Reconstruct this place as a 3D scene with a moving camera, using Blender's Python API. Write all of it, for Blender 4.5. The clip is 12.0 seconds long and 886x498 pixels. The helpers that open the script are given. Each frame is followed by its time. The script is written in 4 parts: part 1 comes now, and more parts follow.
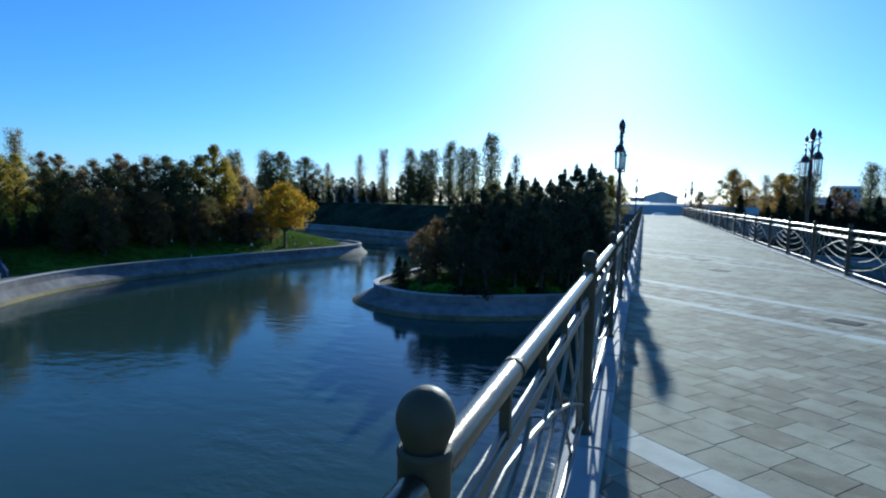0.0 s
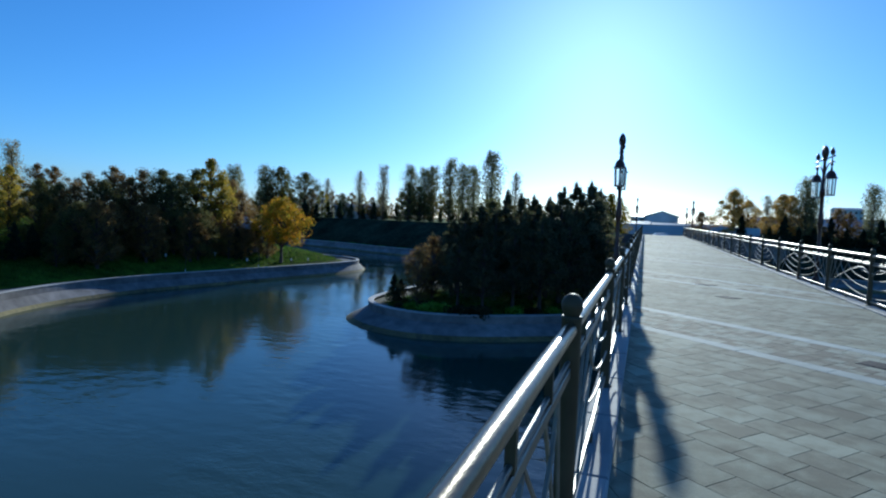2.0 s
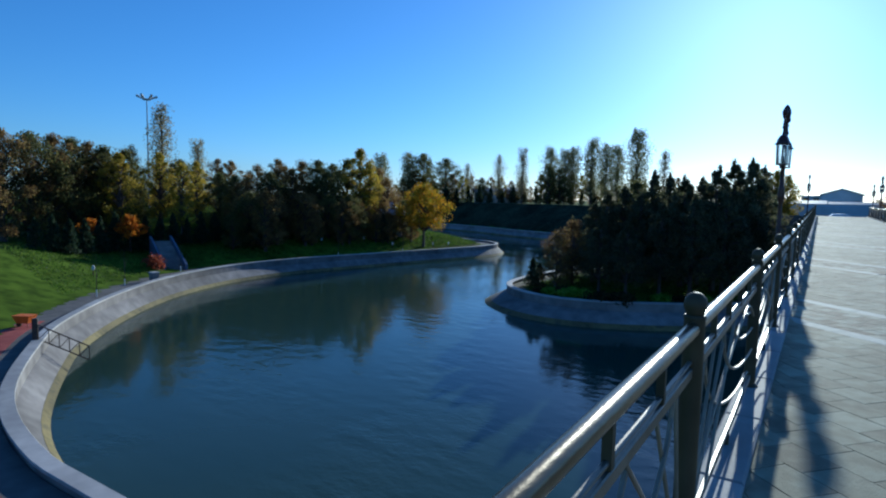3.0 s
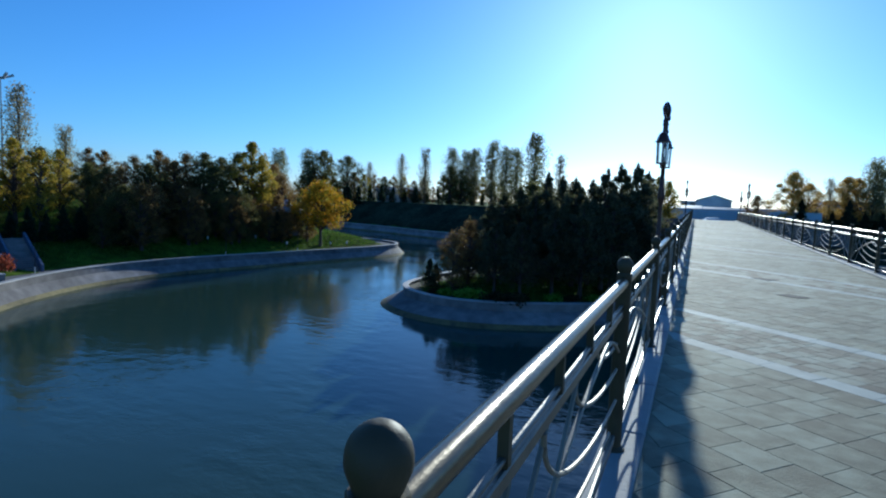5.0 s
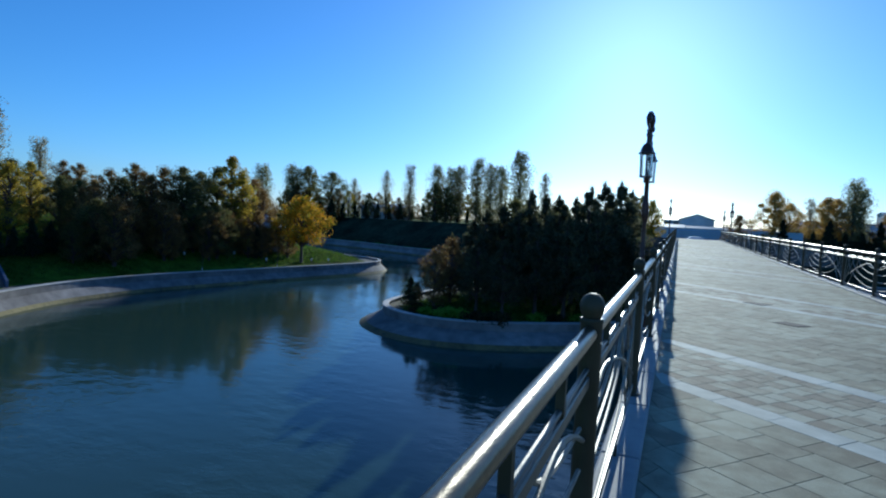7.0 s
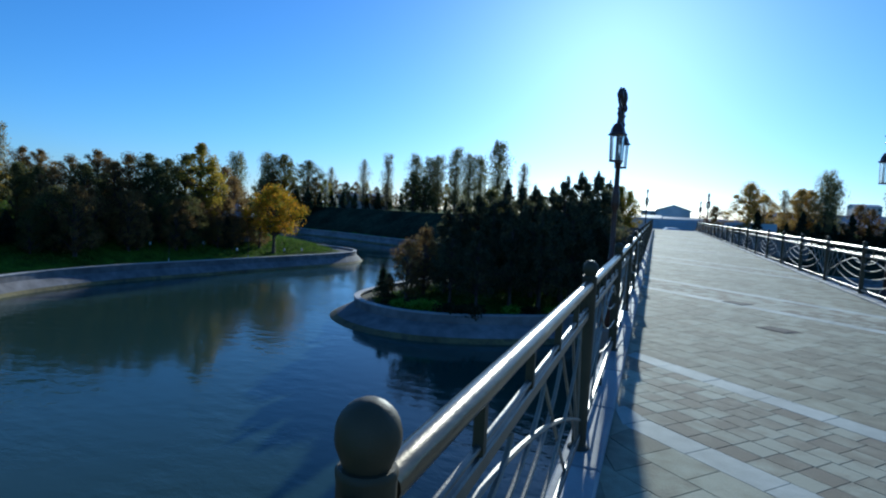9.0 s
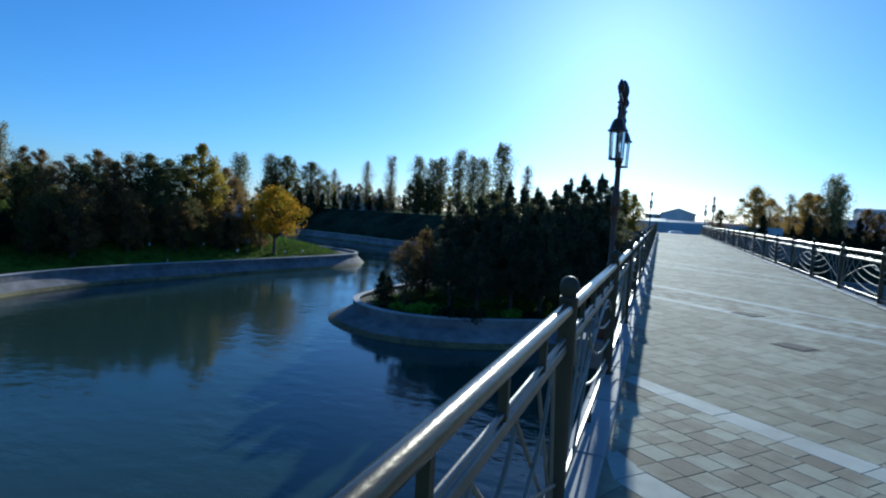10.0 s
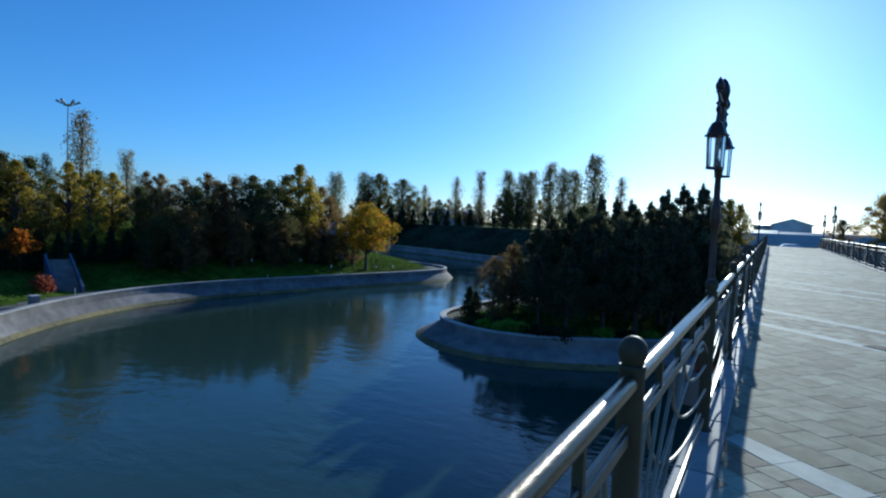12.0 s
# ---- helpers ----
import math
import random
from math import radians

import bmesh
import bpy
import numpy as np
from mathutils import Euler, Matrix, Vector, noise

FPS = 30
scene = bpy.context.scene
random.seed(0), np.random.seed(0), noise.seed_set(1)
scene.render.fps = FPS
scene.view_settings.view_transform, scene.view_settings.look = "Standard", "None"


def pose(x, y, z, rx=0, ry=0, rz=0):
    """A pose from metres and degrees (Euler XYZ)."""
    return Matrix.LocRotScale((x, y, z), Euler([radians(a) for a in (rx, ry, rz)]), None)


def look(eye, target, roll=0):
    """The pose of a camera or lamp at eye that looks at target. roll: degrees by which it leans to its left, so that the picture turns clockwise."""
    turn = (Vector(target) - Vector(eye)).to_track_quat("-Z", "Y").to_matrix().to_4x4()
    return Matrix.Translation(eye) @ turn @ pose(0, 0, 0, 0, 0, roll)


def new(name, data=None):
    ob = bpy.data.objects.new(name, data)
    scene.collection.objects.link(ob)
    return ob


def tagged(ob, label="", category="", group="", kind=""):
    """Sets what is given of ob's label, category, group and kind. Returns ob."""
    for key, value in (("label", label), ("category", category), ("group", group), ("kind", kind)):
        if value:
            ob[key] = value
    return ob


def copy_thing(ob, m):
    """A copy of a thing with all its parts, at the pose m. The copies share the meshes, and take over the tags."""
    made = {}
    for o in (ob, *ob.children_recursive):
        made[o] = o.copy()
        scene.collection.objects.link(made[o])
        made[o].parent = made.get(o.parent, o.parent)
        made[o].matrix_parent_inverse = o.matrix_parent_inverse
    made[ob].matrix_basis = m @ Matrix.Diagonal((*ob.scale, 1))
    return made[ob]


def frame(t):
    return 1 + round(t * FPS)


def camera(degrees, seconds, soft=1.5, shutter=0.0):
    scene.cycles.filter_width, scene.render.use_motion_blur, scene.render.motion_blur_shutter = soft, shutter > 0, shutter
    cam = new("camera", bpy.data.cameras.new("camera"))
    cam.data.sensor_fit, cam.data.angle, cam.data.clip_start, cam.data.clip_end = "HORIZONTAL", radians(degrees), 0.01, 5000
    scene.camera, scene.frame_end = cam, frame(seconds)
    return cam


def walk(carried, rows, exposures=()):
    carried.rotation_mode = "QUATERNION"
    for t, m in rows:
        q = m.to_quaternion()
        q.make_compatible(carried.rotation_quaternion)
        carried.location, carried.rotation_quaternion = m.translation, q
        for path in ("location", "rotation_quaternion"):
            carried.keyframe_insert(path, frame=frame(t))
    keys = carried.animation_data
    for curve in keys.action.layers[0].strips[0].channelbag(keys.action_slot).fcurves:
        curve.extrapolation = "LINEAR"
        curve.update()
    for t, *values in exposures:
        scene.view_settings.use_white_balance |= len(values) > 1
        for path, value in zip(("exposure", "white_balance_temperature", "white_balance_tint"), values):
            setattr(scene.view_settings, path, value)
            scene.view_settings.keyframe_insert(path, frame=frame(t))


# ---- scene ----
cam = camera(76.0, 12.0, soft=2.1)
PATH = [
    (0, (0.269, 1.969, 1.323), (-0.393, 3.849, 1.154), 1.5),
    (0.5, (0.282, 2.157, 1.338), (-0.236, 4.081, 1.160), 1.2),
    (1, (0.370, 2.413, 1.351), (-0.457, 4.231, 1.244), 0.6),
    (1.5, (0.337, 2.739, 1.314), (-0.436, 4.581, 1.204), 1.2),
    (2, (0.242, 3.024, 1.334), (-0.424, 4.906, 1.225), 2.2),
    (2.5, (0.311, 2.701, 1.387), (-0.727, 4.404, 1.232), 0.7),
    (3, (0.358, 2.965, 1.395), (-0.741, 4.627, 1.214), 1.2),
    (3.2, (0.390, 3.198, 1.383), (-0.612, 4.919, 1.189), 1.4),
    (4.8, (0.397, 4.333, 1.356), (-0.508, 6.109, 1.195), 1.9),
    (5, (0.316, 4.644, 1.325), (-0.489, 6.467, 1.153), 2.3),
    (5.5, (0.247, 4.993, 1.344), (-0.432, 6.868, 1.198), 3.3),
    (6, (0.373, 4.770, 1.391), (-0.675, 6.468, 1.257), 2.0),
    (6.5, (0.339, 5.475, 1.330), (-0.519, 7.278, 1.225), 2.5),
    (6.7, (0.246, 5.608, 1.304), (-0.516, 7.454, 1.203), 2.8),
    (8.3, (0.320, 6.728, 1.290), (-0.463, 8.563, 1.148), 2.8),
    (8.5, (0.290, 6.889, 1.311), (-0.390, 8.764, 1.168), 3.2),
    (9, (0.309, 7.115, 1.302), (-0.386, 8.985, 1.161), 3.0),
    (9.5, (0.400, 7.325, 1.325), (-0.498, 9.107, 1.186), 2.7),
    (10, (0.327, 7.888, 1.305), (-0.381, 9.753, 1.171), 3.3),
    (10.5, (0.315, 8.257, 1.306), (-0.194, 10.189, 1.219), 3.5),
    (11, (0.403, 8.047, 1.371), (-0.544, 9.806, 1.276), 2.4),
    (11.5, (0.420, 8.122, 1.368), (-0.646, 9.812, 1.269), 2.2),
    (12, (0.326, 8.545, 1.377), (-0.672, 10.275, 1.278), 2.5),
]
walk(cam, [(t, look(eye, target, roll)) for t, eye, target, roll in PATH], [(0.0, 0.3, 4700, 2), (0.7, 0.06, 4700, 2), (4.6, 0.06, 4700, 2), (4.9, 0.15, 4700, 2), (5.3, 0.06, 4700, 2), (12.0, 0.06, 4700, 2)])

# ---- world, sun ----
SUN_AZ, SUN_EL = radians(-4.4), radians(17.3)
world = bpy.data.worlds.new("world")
scene.world = world
world.use_nodes = True
wn = world.node_tree.nodes
sky = wn.new("ShaderNodeTexSky")
sky.sky_type, sky.sun_disc = "NISHITA", False
sky.sun_elevation, sky.sun_rotation = SUN_EL, SUN_AZ
sky.air_density, sky.dust_density, sky.ozone_density = 1.0, 0.35, 6.5
wn["Background"].inputs["Strength"].default_value = 0.11
world.node_tree.links.new(sky.outputs["Color"], wn["Background"].inputs["Color"])
sun_dir = Vector((math.sin(SUN_AZ) * math.cos(SUN_EL), math.cos(SUN_AZ) * math.cos(SUN_EL), math.sin(SUN_EL)))
sun = new("sun", bpy.data.lights.new("sun", "SUN"))
sun.data.energy, sun.data.angle, sun.data.color = 4.8, radians(0.53), (1.0, 0.84, 0.60)
sun.matrix_world = look(sun_dir * 200, (0, 0, 0))
scene.view_settings.exposure = 0.0


# ---- materials ----
def mat(name, cols, scale=4.0, rough=0.6, metal=0.0, bump=0.2, bscale=40.0, vary=0.0, spec=0.5, transl=0.0, stretch=(1, 1, 1), stain=0.25, rand="object"):
    """A procedural surface: mottled base colours, large stains, fine relief, and variation from piece to piece."""
    m = bpy.data.materials.new(name)
    m.use_nodes = True
    n, lk = m.node_tree.nodes, m.node_tree.links.new
    b = n["Principled BSDF"]
    geo = n.new("ShaderNodeTexCoord")
    mp = n.new("ShaderNodeMapping")
    mp.inputs["Scale"].default_value = stretch
    pos = n.new("ShaderNodeNewGeometry")
    lk(pos.outputs["Position"], mp.inputs["Vector"])
    nz = n.new("ShaderNodeTexNoise")
    nz.inputs["Scale"].default_value, nz.inputs["Detail"].default_value = scale, 5
    lk(mp.outputs[0], nz.inputs["Vector"])
    ramp = n.new("ShaderNodeValToRGB")
    ramp.color_ramp.elements[0].position, ramp.color_ramp.elements[1].position = 0.3, 0.7
    while len(ramp.color_ramp.elements) < len(cols):
        ramp.color_ramp.elements.new(0.5)
    for i, c in enumerate(cols):
        e = ramp.color_ramp.elements[i]
        e.position = 0.3 + 0.4 * i / max(1, len(cols) - 1)
        e.color = (*c, 1)
    fac = nz.outputs["Fac"]
    if vary:
        if rand == "island":
            r = pos.outputs["Random Per Island"]
        else:
            r = n.new("ShaderNodeObjectInfo").outputs["Random"]
        ma = n.new("ShaderNodeMath")
        ma.operation = "MULTIPLY_ADD"
        lk(r, ma.inputs[0])
        ma.inputs[1].default_value = vary
        ms = n.new("ShaderNodeMath")
        ms.operation = "MULTIPLY_ADD"
        lk(nz.outputs["Fac"], ms.inputs[0])
        ms.inputs[1].default_value = 1.0
        ms.inputs[2].default_value = -vary / 2
        lk(ms.outputs[0], ma.inputs[2])
        fac = ma.outputs[0]
    lk(fac, ramp.inputs["Fac"])
    big = n.new("ShaderNodeTexNoise")
    big.inputs["Scale"].default_value, big.inputs["Detail"].default_value = scale * 0.13, 3
    lk(pos.outputs["Position"], big.inputs["Vector"])
    mr = n.new("ShaderNodeMapRange")
    mr.inputs["From Min"].default_value, mr.inputs["From Max"].default_value = 0.35, 0.65
    mr.inputs["To Min"].default_value, mr.inputs["To Max"].default_value = 1.0 - stain, 1.0 + stain * 0.4
    lk(big.outputs["Fac"], mr.inputs["Value"])
    mul = n.new("ShaderNodeVectorMath")
    mul.operation = "MULTIPLY"
    lk(ramp.outputs["Color"], mul.inputs[0])
    lk(mr.outputs[0], mul.inputs[1])
    lk(mul.outputs[0], b.inputs["Base Color"])
    b.inputs["Roughness"].default_value, b.inputs["Metallic"].default_value = rough, metal
    b.inputs["Specular IOR Level"].default_value = spec
    if bump:
        fine = n.new("ShaderNodeTexNoise")
        fine.inputs["Scale"].default_value, fine.inputs["Detail"].default_value = bscale, 4
        lk(mp.outputs[0], fine.inputs["Vector"])
        bp = n.new("ShaderNodeBump")
        bp.inputs["Strength"].default_value, bp.inputs["Distance"].default_value = bump, 0.01
        lk(fine.outputs["Fac"], bp.inputs["Height"])
        lk(bp.outputs[0], b.inputs["Normal"])
    if transl:
        tr = n.new("ShaderNodeBsdfTranslucent")
        lk(mul.outputs[0], tr.inputs["Color"])
        mx = n.new("ShaderNodeMixShader")
        mx.inputs[0].default_value = transl
        lk(b.outputs[0], mx.inputs[1])
        lk(tr.outputs[0], mx.inputs[2])
        lk(mx.outputs[0], n["Material Output"].inputs["Surface"])
    return m


M_TILE = mat("grey_paving", [(0.20, 0.185, 0.125), (0.275, 0.27, 0.185), (0.35, 0.35, 0.25)], 6, 0.85, spec=0.25, bump=0.35, bscale=60, vary=0.38)
M_TILEJ = mat("grey_paving_joined", [(0.20, 0.185, 0.125), (0.275, 0.27, 0.185), (0.35, 0.35, 0.25)], 6, 0.85, spec=0.25, bump=0.35, bscale=60, vary=0.38, rand="island")
M_MOT = mat("mottled_paving", [(0.21, 0.185, 0.13), (0.29, 0.275, 0.195), (0.385, 0.385, 0.285)], 5, 0.85, spec=0.25, bump=0.35, bscale=60, vary=0.65)
M_MOTJ = mat("mottled_paving_joined", [(0.21, 0.185, 0.13), (0.29, 0.275, 0.195), (0.385, 0.385, 0.285)], 5, 0.85, spec=0.25, bump=0.35, bscale=60, vary=0.65, rand="island")
M_BAND = mat("pale_stone", [(0.38, 0.41, 0.36), (0.48, 0.51, 0.45)], 8, 0.8, spec=0.3, bump=0.25, bscale=50, vary=0.3)
M_BANDJ = mat("pale_stone_joined", [(0.38, 0.41, 0.36), (0.48, 0.51, 0.45)], 8, 0.8, spec=0.3, bump=0.25, bscale=50, vary=0.3, rand="island")
M_KERB = mat("kerb_stone", [(0.27, 0.27, 0.27), (0.36, 0.36, 0.355)], 5, 0.75, spec=0.3, bump=0.3, vary=0.3)
M_JOINT = mat("mortar", [(0.24, 0.23, 0.165), (0.31, 0.30, 0.225)], 12, 0.95, spec=0.1)
M_CONC = mat("concrete", [(0.18, 0.165, 0.16), (0.24, 0.222, 0.213), (0.30, 0.28, 0.265)], 1.2, 0.85, spec=0.2, bump=0.3, bscale=14, stain=0.35)
M_COPE = mat("coping", [(0.38, 0.36, 0.345), (0.50, 0.475, 0.45)], 2, 0.7, bump=0.3, bscale=20, vary=0.3)
M_PATH = mat("path_asphalt", [(0.13, 0.122, 0.115), (0.19, 0.178, 0.166)], 1.5, 0.9, spec=0.15, bump=0.4, bscale=60)
M_GRASS = mat("grass", [(0.036, 0.06, 0.006), (0.07, 0.11, 0.010), (0.10, 0.15, 0.014)], 0.9, 0.95, bump=1.0, bscale=9, stain=0.5, spec=0.04)
M_BLADE = mat("grass_blades", [(0.05, 0.10, 0.012), (0.09, 0.16, 0.018), (0.13, 0.18, 0.026)], 2, 0.7, bump=0, vary=0.5, rand="island", transl=0.6)
M_PAINT = mat("dark_paint", [(0.060, 0.048, 0.026), (0.088, 0.070, 0.038)], 9, 0.58, metal=0.1, spec=0.3, bump=0.12, bscale=70)
M_TUBE = mat("worn_steel", [(0.10, 0.08, 0.050), (0.17, 0.135, 0.085)], 14, 0.29, metal=0.75, bump=0.12, bscale=90, stretch=(1, 0.3, 1))
M_BAR = mat("grey_bar_paint", [(0.11, 0.098, 0.078), (0.165, 0.148, 0.118)], 12, 0.42, metal=0.4, bump=0.12, bscale=80)
M_SCROLL = mat("pale_iron", [(0.20, 0.175, 0.135), (0.28, 0.25, 0.20)], 14, 0.5, metal=0.3, bump=0.12, bscale=90)
M_LAMP = mat("lamp_brown_paint", [(0.050, 0.022, 0.016), (0.075, 0.034, 0.024)], 10, 0.35, metal=0.3, bump=0.15, bscale=60)
M_BARK = mat("bark", [(0.05, 0.035, 0.025), (0.12, 0.09, 0.07)], 7, 0.9, bump=0.8, bscale=30, stretch=(1, 1, 0.25))
M_ALGAE = mat("waterline_stain", [(0.12, 0.10, 0.035), (0.20, 0.16, 0.06), (0.10, 0.085, 0.04)], 1.5, 0.85, bump=0.4, bscale=25, stain=0.5)
M_SOIL = mat("soil", [(0.05, 0.04, 0.025), (0.09, 0.08, 0.035)], 1.5, 0.95, bump=0.8, bscale=20)


def leaf(name, *cols):
    return mat(name, list(cols), 0.7, 0.55, bump=0, vary=0.7, rand="island", transl=0.58, stain=0.3, spec=0.12)


L_PINE = leaf("pine_needles", (0.065, 0.085, 0.048), (0.13, 0.14, 0.07), (0.22, 0.19, 0.095))
L_DARK = leaf("dark_leaves", (0.065, 0.08, 0.03), (0.14, 0.145, 0.05), (0.24, 0.205, 0.065))
L_BROWN = leaf("brown_leaves", (0.15, 0.095, 0.04), (0.27, 0.155, 0.06), (0.35, 0.25, 0.08))
L_GOLD = leaf("gold_leaves", (0.28, 0.26, 0.02), (0.60, 0.42, 0.02), (0.72, 0.34, 0.015))
L_ORANGE = leaf("orange_leaves", (0.55, 0.15, 0.015), (0.62, 0.24, 0.02))
L_YELLOW = leaf("yellow_green_leaves", (0.20, 0.19, 0.03), (0.44, 0.34, 0.035), (0.58, 0.40, 0.045))
L_POPLAR = leaf("poplar_leaves", (0.14, 0.16, 0.07), (0.26, 0.26, 0.12), (0.38, 0.34, 0.16))
L_PALE = leaf("pale_leaves", (0.20, 0.19, 0.10), (0.32, 0.29, 0.17), (0.42, 0.36, 0.22))
L_CONE = leaf("conifer_leaves", (0.025, 0.045, 0.028), (0.045, 0.07, 0.04), (0.07, 0.095, 0.05))
L_HEDGE = leaf("hedge_leaves", (0.025, 0.035, 0.018), (0.05, 0.06, 0.028), (0.085, 0.085, 0.035))
L_WILLOW = leaf("willow_leaves", (0.42, 0.28, 0.06), (0.62, 0.42, 0.10), (0.68, 0.50, 0.16))
L_SHRUB = leaf("shrub_leaves", (0.12, 0.24, 0.02), (0.24, 0.42, 0.035), (0.36, 0.52, 0.075))
L_RED = leaf("red_leaves", (0.225, 0.056, 0.037), (0.375, 0.112, 0.056))


def water_material():
    m = bpy.data.materials.new("canal_water")
    m.use_nodes = True
    n, lk = m.node_tree.nodes, m.node_tree.links.new
    b = n["Principled BSDF"]
    pos = n.new("ShaderNodeNewGeometry")
    big = n.new("ShaderNodeTexNoise")
    big.inputs["Scale"].default_value, big.inputs["Detail"].default_value = 0.06, 3
    lk(pos.outputs["Position"], big.inputs["Vector"])
    ramp = n.new("ShaderNodeValToRGB")
    ramp.color_ramp.elements[0].color, ramp.color_ramp.elements[1].color = (0.016, 0.044, 0.042, 1), (0.045, 0.068, 0.044, 1)
    lk(big.outputs["Fac"], ramp.inputs["Fac"])
    lk(ramp.outputs[0], b.inputs["Base Color"])
    b.inputs["Roughness"].default_value, b.inputs["IOR"].default_value = 0.08, 1.33
    wob = n.new("ShaderNodeTexNoise")
    wob.inputs["Scale"].default_value, wob.inputs["Detail"].default_value = 0.9, 4
    mp = n.new("ShaderNodeMapping")
    mp.inputs["Scale"].default_value, mp.inputs["Rotation"].default_value = (0.8, 1.3, 1), (0, 0, 0.3)
    lk(pos.outputs["Position"], mp.inputs["Vector"])
    lk(mp.outputs[0], wob.inputs["Vector"])
    calm = n.new("ShaderNodeTexNoise")
    calm.inputs["Scale"].default_value = 0.11
    lk(pos.outputs["Position"], calm.inputs["Vector"])
    mr = n.new("ShaderNodeMapRange")
    mr.inputs["From Min"].default_value, mr.inputs["From Max"].default_value = 0.42, 0.66
    mr.inputs["To Min"].default_value, mr.inputs["To Max"].default_value = 0.07, 0.5
    lk(calm.outputs["Fac"], mr.inputs["Value"])
    bp = n.new("ShaderNodeBump")
    bp.inputs["Distance"].default_value = 0.12
    lk(mr.outputs[0], bp.inputs["Strength"])
    small = n.new("ShaderNodeTexNoise")
    small.inputs["Scale"].default_value, small.inputs["Detail"].default_value = 5.0, 3
    lk(pos.outputs["Position"], small.inputs["Vector"])
    add = n.new("ShaderNodeMath")
    add.operation = "MULTIPLY_ADD"
    add.inputs[1].default_value = 0.12
    lk(small.outputs["Fac"], add.inputs[0])
    lk(wob.outputs["Fac"], add.inputs[2])
    lk(add.outputs[0], bp.inputs["Height"])
    lk(bp.outputs[0], b.inputs["Normal"])
    return m


M_WATER = water_material()


def glass_material():
    m = bpy.data.materials.new("lantern_glass")
    m.use_nodes = True
    b = m.node_tree.nodes["Principled BSDF"]
    b.inputs["Base Color"].default_value = (0.85, 0.85, 0.82, 1)
    b.inputs["Transmission Weight"].default_value, b.inputs["Roughness"].default_value, b.inputs["IOR"].default_value = 0.9, 0.25, 1.1
    return m


M_GLASS = glass_material()


# ---- mesh helpers ----
class Shape:
    """Gathers rings, boxes and lathed bodies into one mesh."""

    def __init__(self):
        self.v, self.f = [], []

    def quad_strip(self, rings, closed=True, caps=True):
        base, k = len(self.v), len(rings[0])
        for r in rings:
            self.v.extend(tuple(p) for p in r)
        for i in range(len(rings) - 1):
            for j in range(k if closed else k - 1):
                a, b = base + i * k + j, base + i * k + (j + 1) % k
                self.f.append((a, b, b + k, a + k))
        if caps and closed:
            self.f.append(tuple(range(base + k - 1, base - 1, -1)))
            self.f.append(tuple(range(base + (len(rings) - 1) * k, base + len(rings) * k)))
        return self

    def tube(self, pts, radii, sides=8, caps=True):
        pts = [Vector(p) for p in pts]
        if not hasattr(radii, "__len__"):
            radii = [radii] * len(pts)
        rings, up = [], Vector((0.03, 0.01, 1))
        for i, p in enumerate(pts):
            d = (pts[min(i + 1, len(pts) - 1)] - pts[max(i - 1, 0)]).normalized()
            ref = up if abs(d.z) < 0.95 else Vector((1, 0, 0))
            a = d.cross(ref).normalized()
            b = d.cross(a)
            rings.append([p + radii[i] * (math.cos(t) * a + math.sin(t) * b) for t in (2 * math.pi * j / sides for j in range(sides))])
        return self.quad_strip(rings, True, caps)

    def lathe(self, prof, c=(0, 0, 0), sides=16):
        rings = [[(c[0] + r * math.cos(t), c[1] + r * math.sin(t), c[2] + z) for t in (2 * math.pi * j / sides for j in range(sides))] for r, z in prof]
        return self.quad_strip(rings)

    def box(self, lo, hi, ch=0.0):
        (x0, y0, z0), (x1, y1, z1) = lo, hi
        ch = min(ch, (x1 - x0) / 3, (y1 - y0) / 3, (z1 - z0) / 3)
        def ring(i, z):
            return [(x0 + i, y0 + i, z), (x1 - i, y0 + i, z), (x1 - i, y1 - i, z), (x0 + i, y1 - i, z)]
        rings = [ring(ch, z0), ring(0, z0 + ch), ring(0, z1 - ch), ring(ch, z1)] if ch else [ring(0, z0), ring(0, z1)]
        return self.quad_strip(rings)

    def mesh(self, name, material, smooth=False):
        me = bpy.data.meshes.new(name)
        me.from_pydata(self.v, [], self.f)
        me.update()
        if smooth:
            me.polygons.foreach_set("use_smooth", [True] * len(me.polygons))
            me.set_sharp_from_angle(angle=radians(40))
        if material:
            me.materials.append(material)
        return me


def part(name, shape, material, parent=None, label="", smooth=False, at=None):
    me = shape.mesh(name, material, smooth) if isinstance(shape, Shape) else shape
    ob = new(name, me)
    if parent:
        ob.parent = parent
    if at is not None:
        ob.matrix_basis = at
    if label:
        ob["label"] = label
    return ob


def thing(name, label, category, group="", kind="", at=None):
    ob = new(name)
    ob.empty_display_size = 0.2
    if at is not None:
        ob.matrix_basis = at
    return tagged(ob, label, category, group, kind)


def smooth_line(pts, step=1.0, closed=False):
    """A Catmull-Rom line through the points, in even steps."""
    p = [Vector(q) for q in pts]
    n, out = len(p), []
    for i in range(n if closed else n - 1):
        a, b = p[i], p[(i + 1) % n]
        c = p[i - 1] if i or closed else a * 2 - b
        d = p[(i + 2) % n] if closed or i + 2 < n else b * 2 - a
        k = max(1, int((b - a).length / step))
        for j in range(k):
            t = j / k
            out.append(0.5 * ((2 * a) + (b - c) * t + (2 * c - 5 * a + 4 * b - d) * t * t + (3 * a - c - 3 * b + d) * t ** 3))
    if not closed:
        out.append(p[-1])
    return out


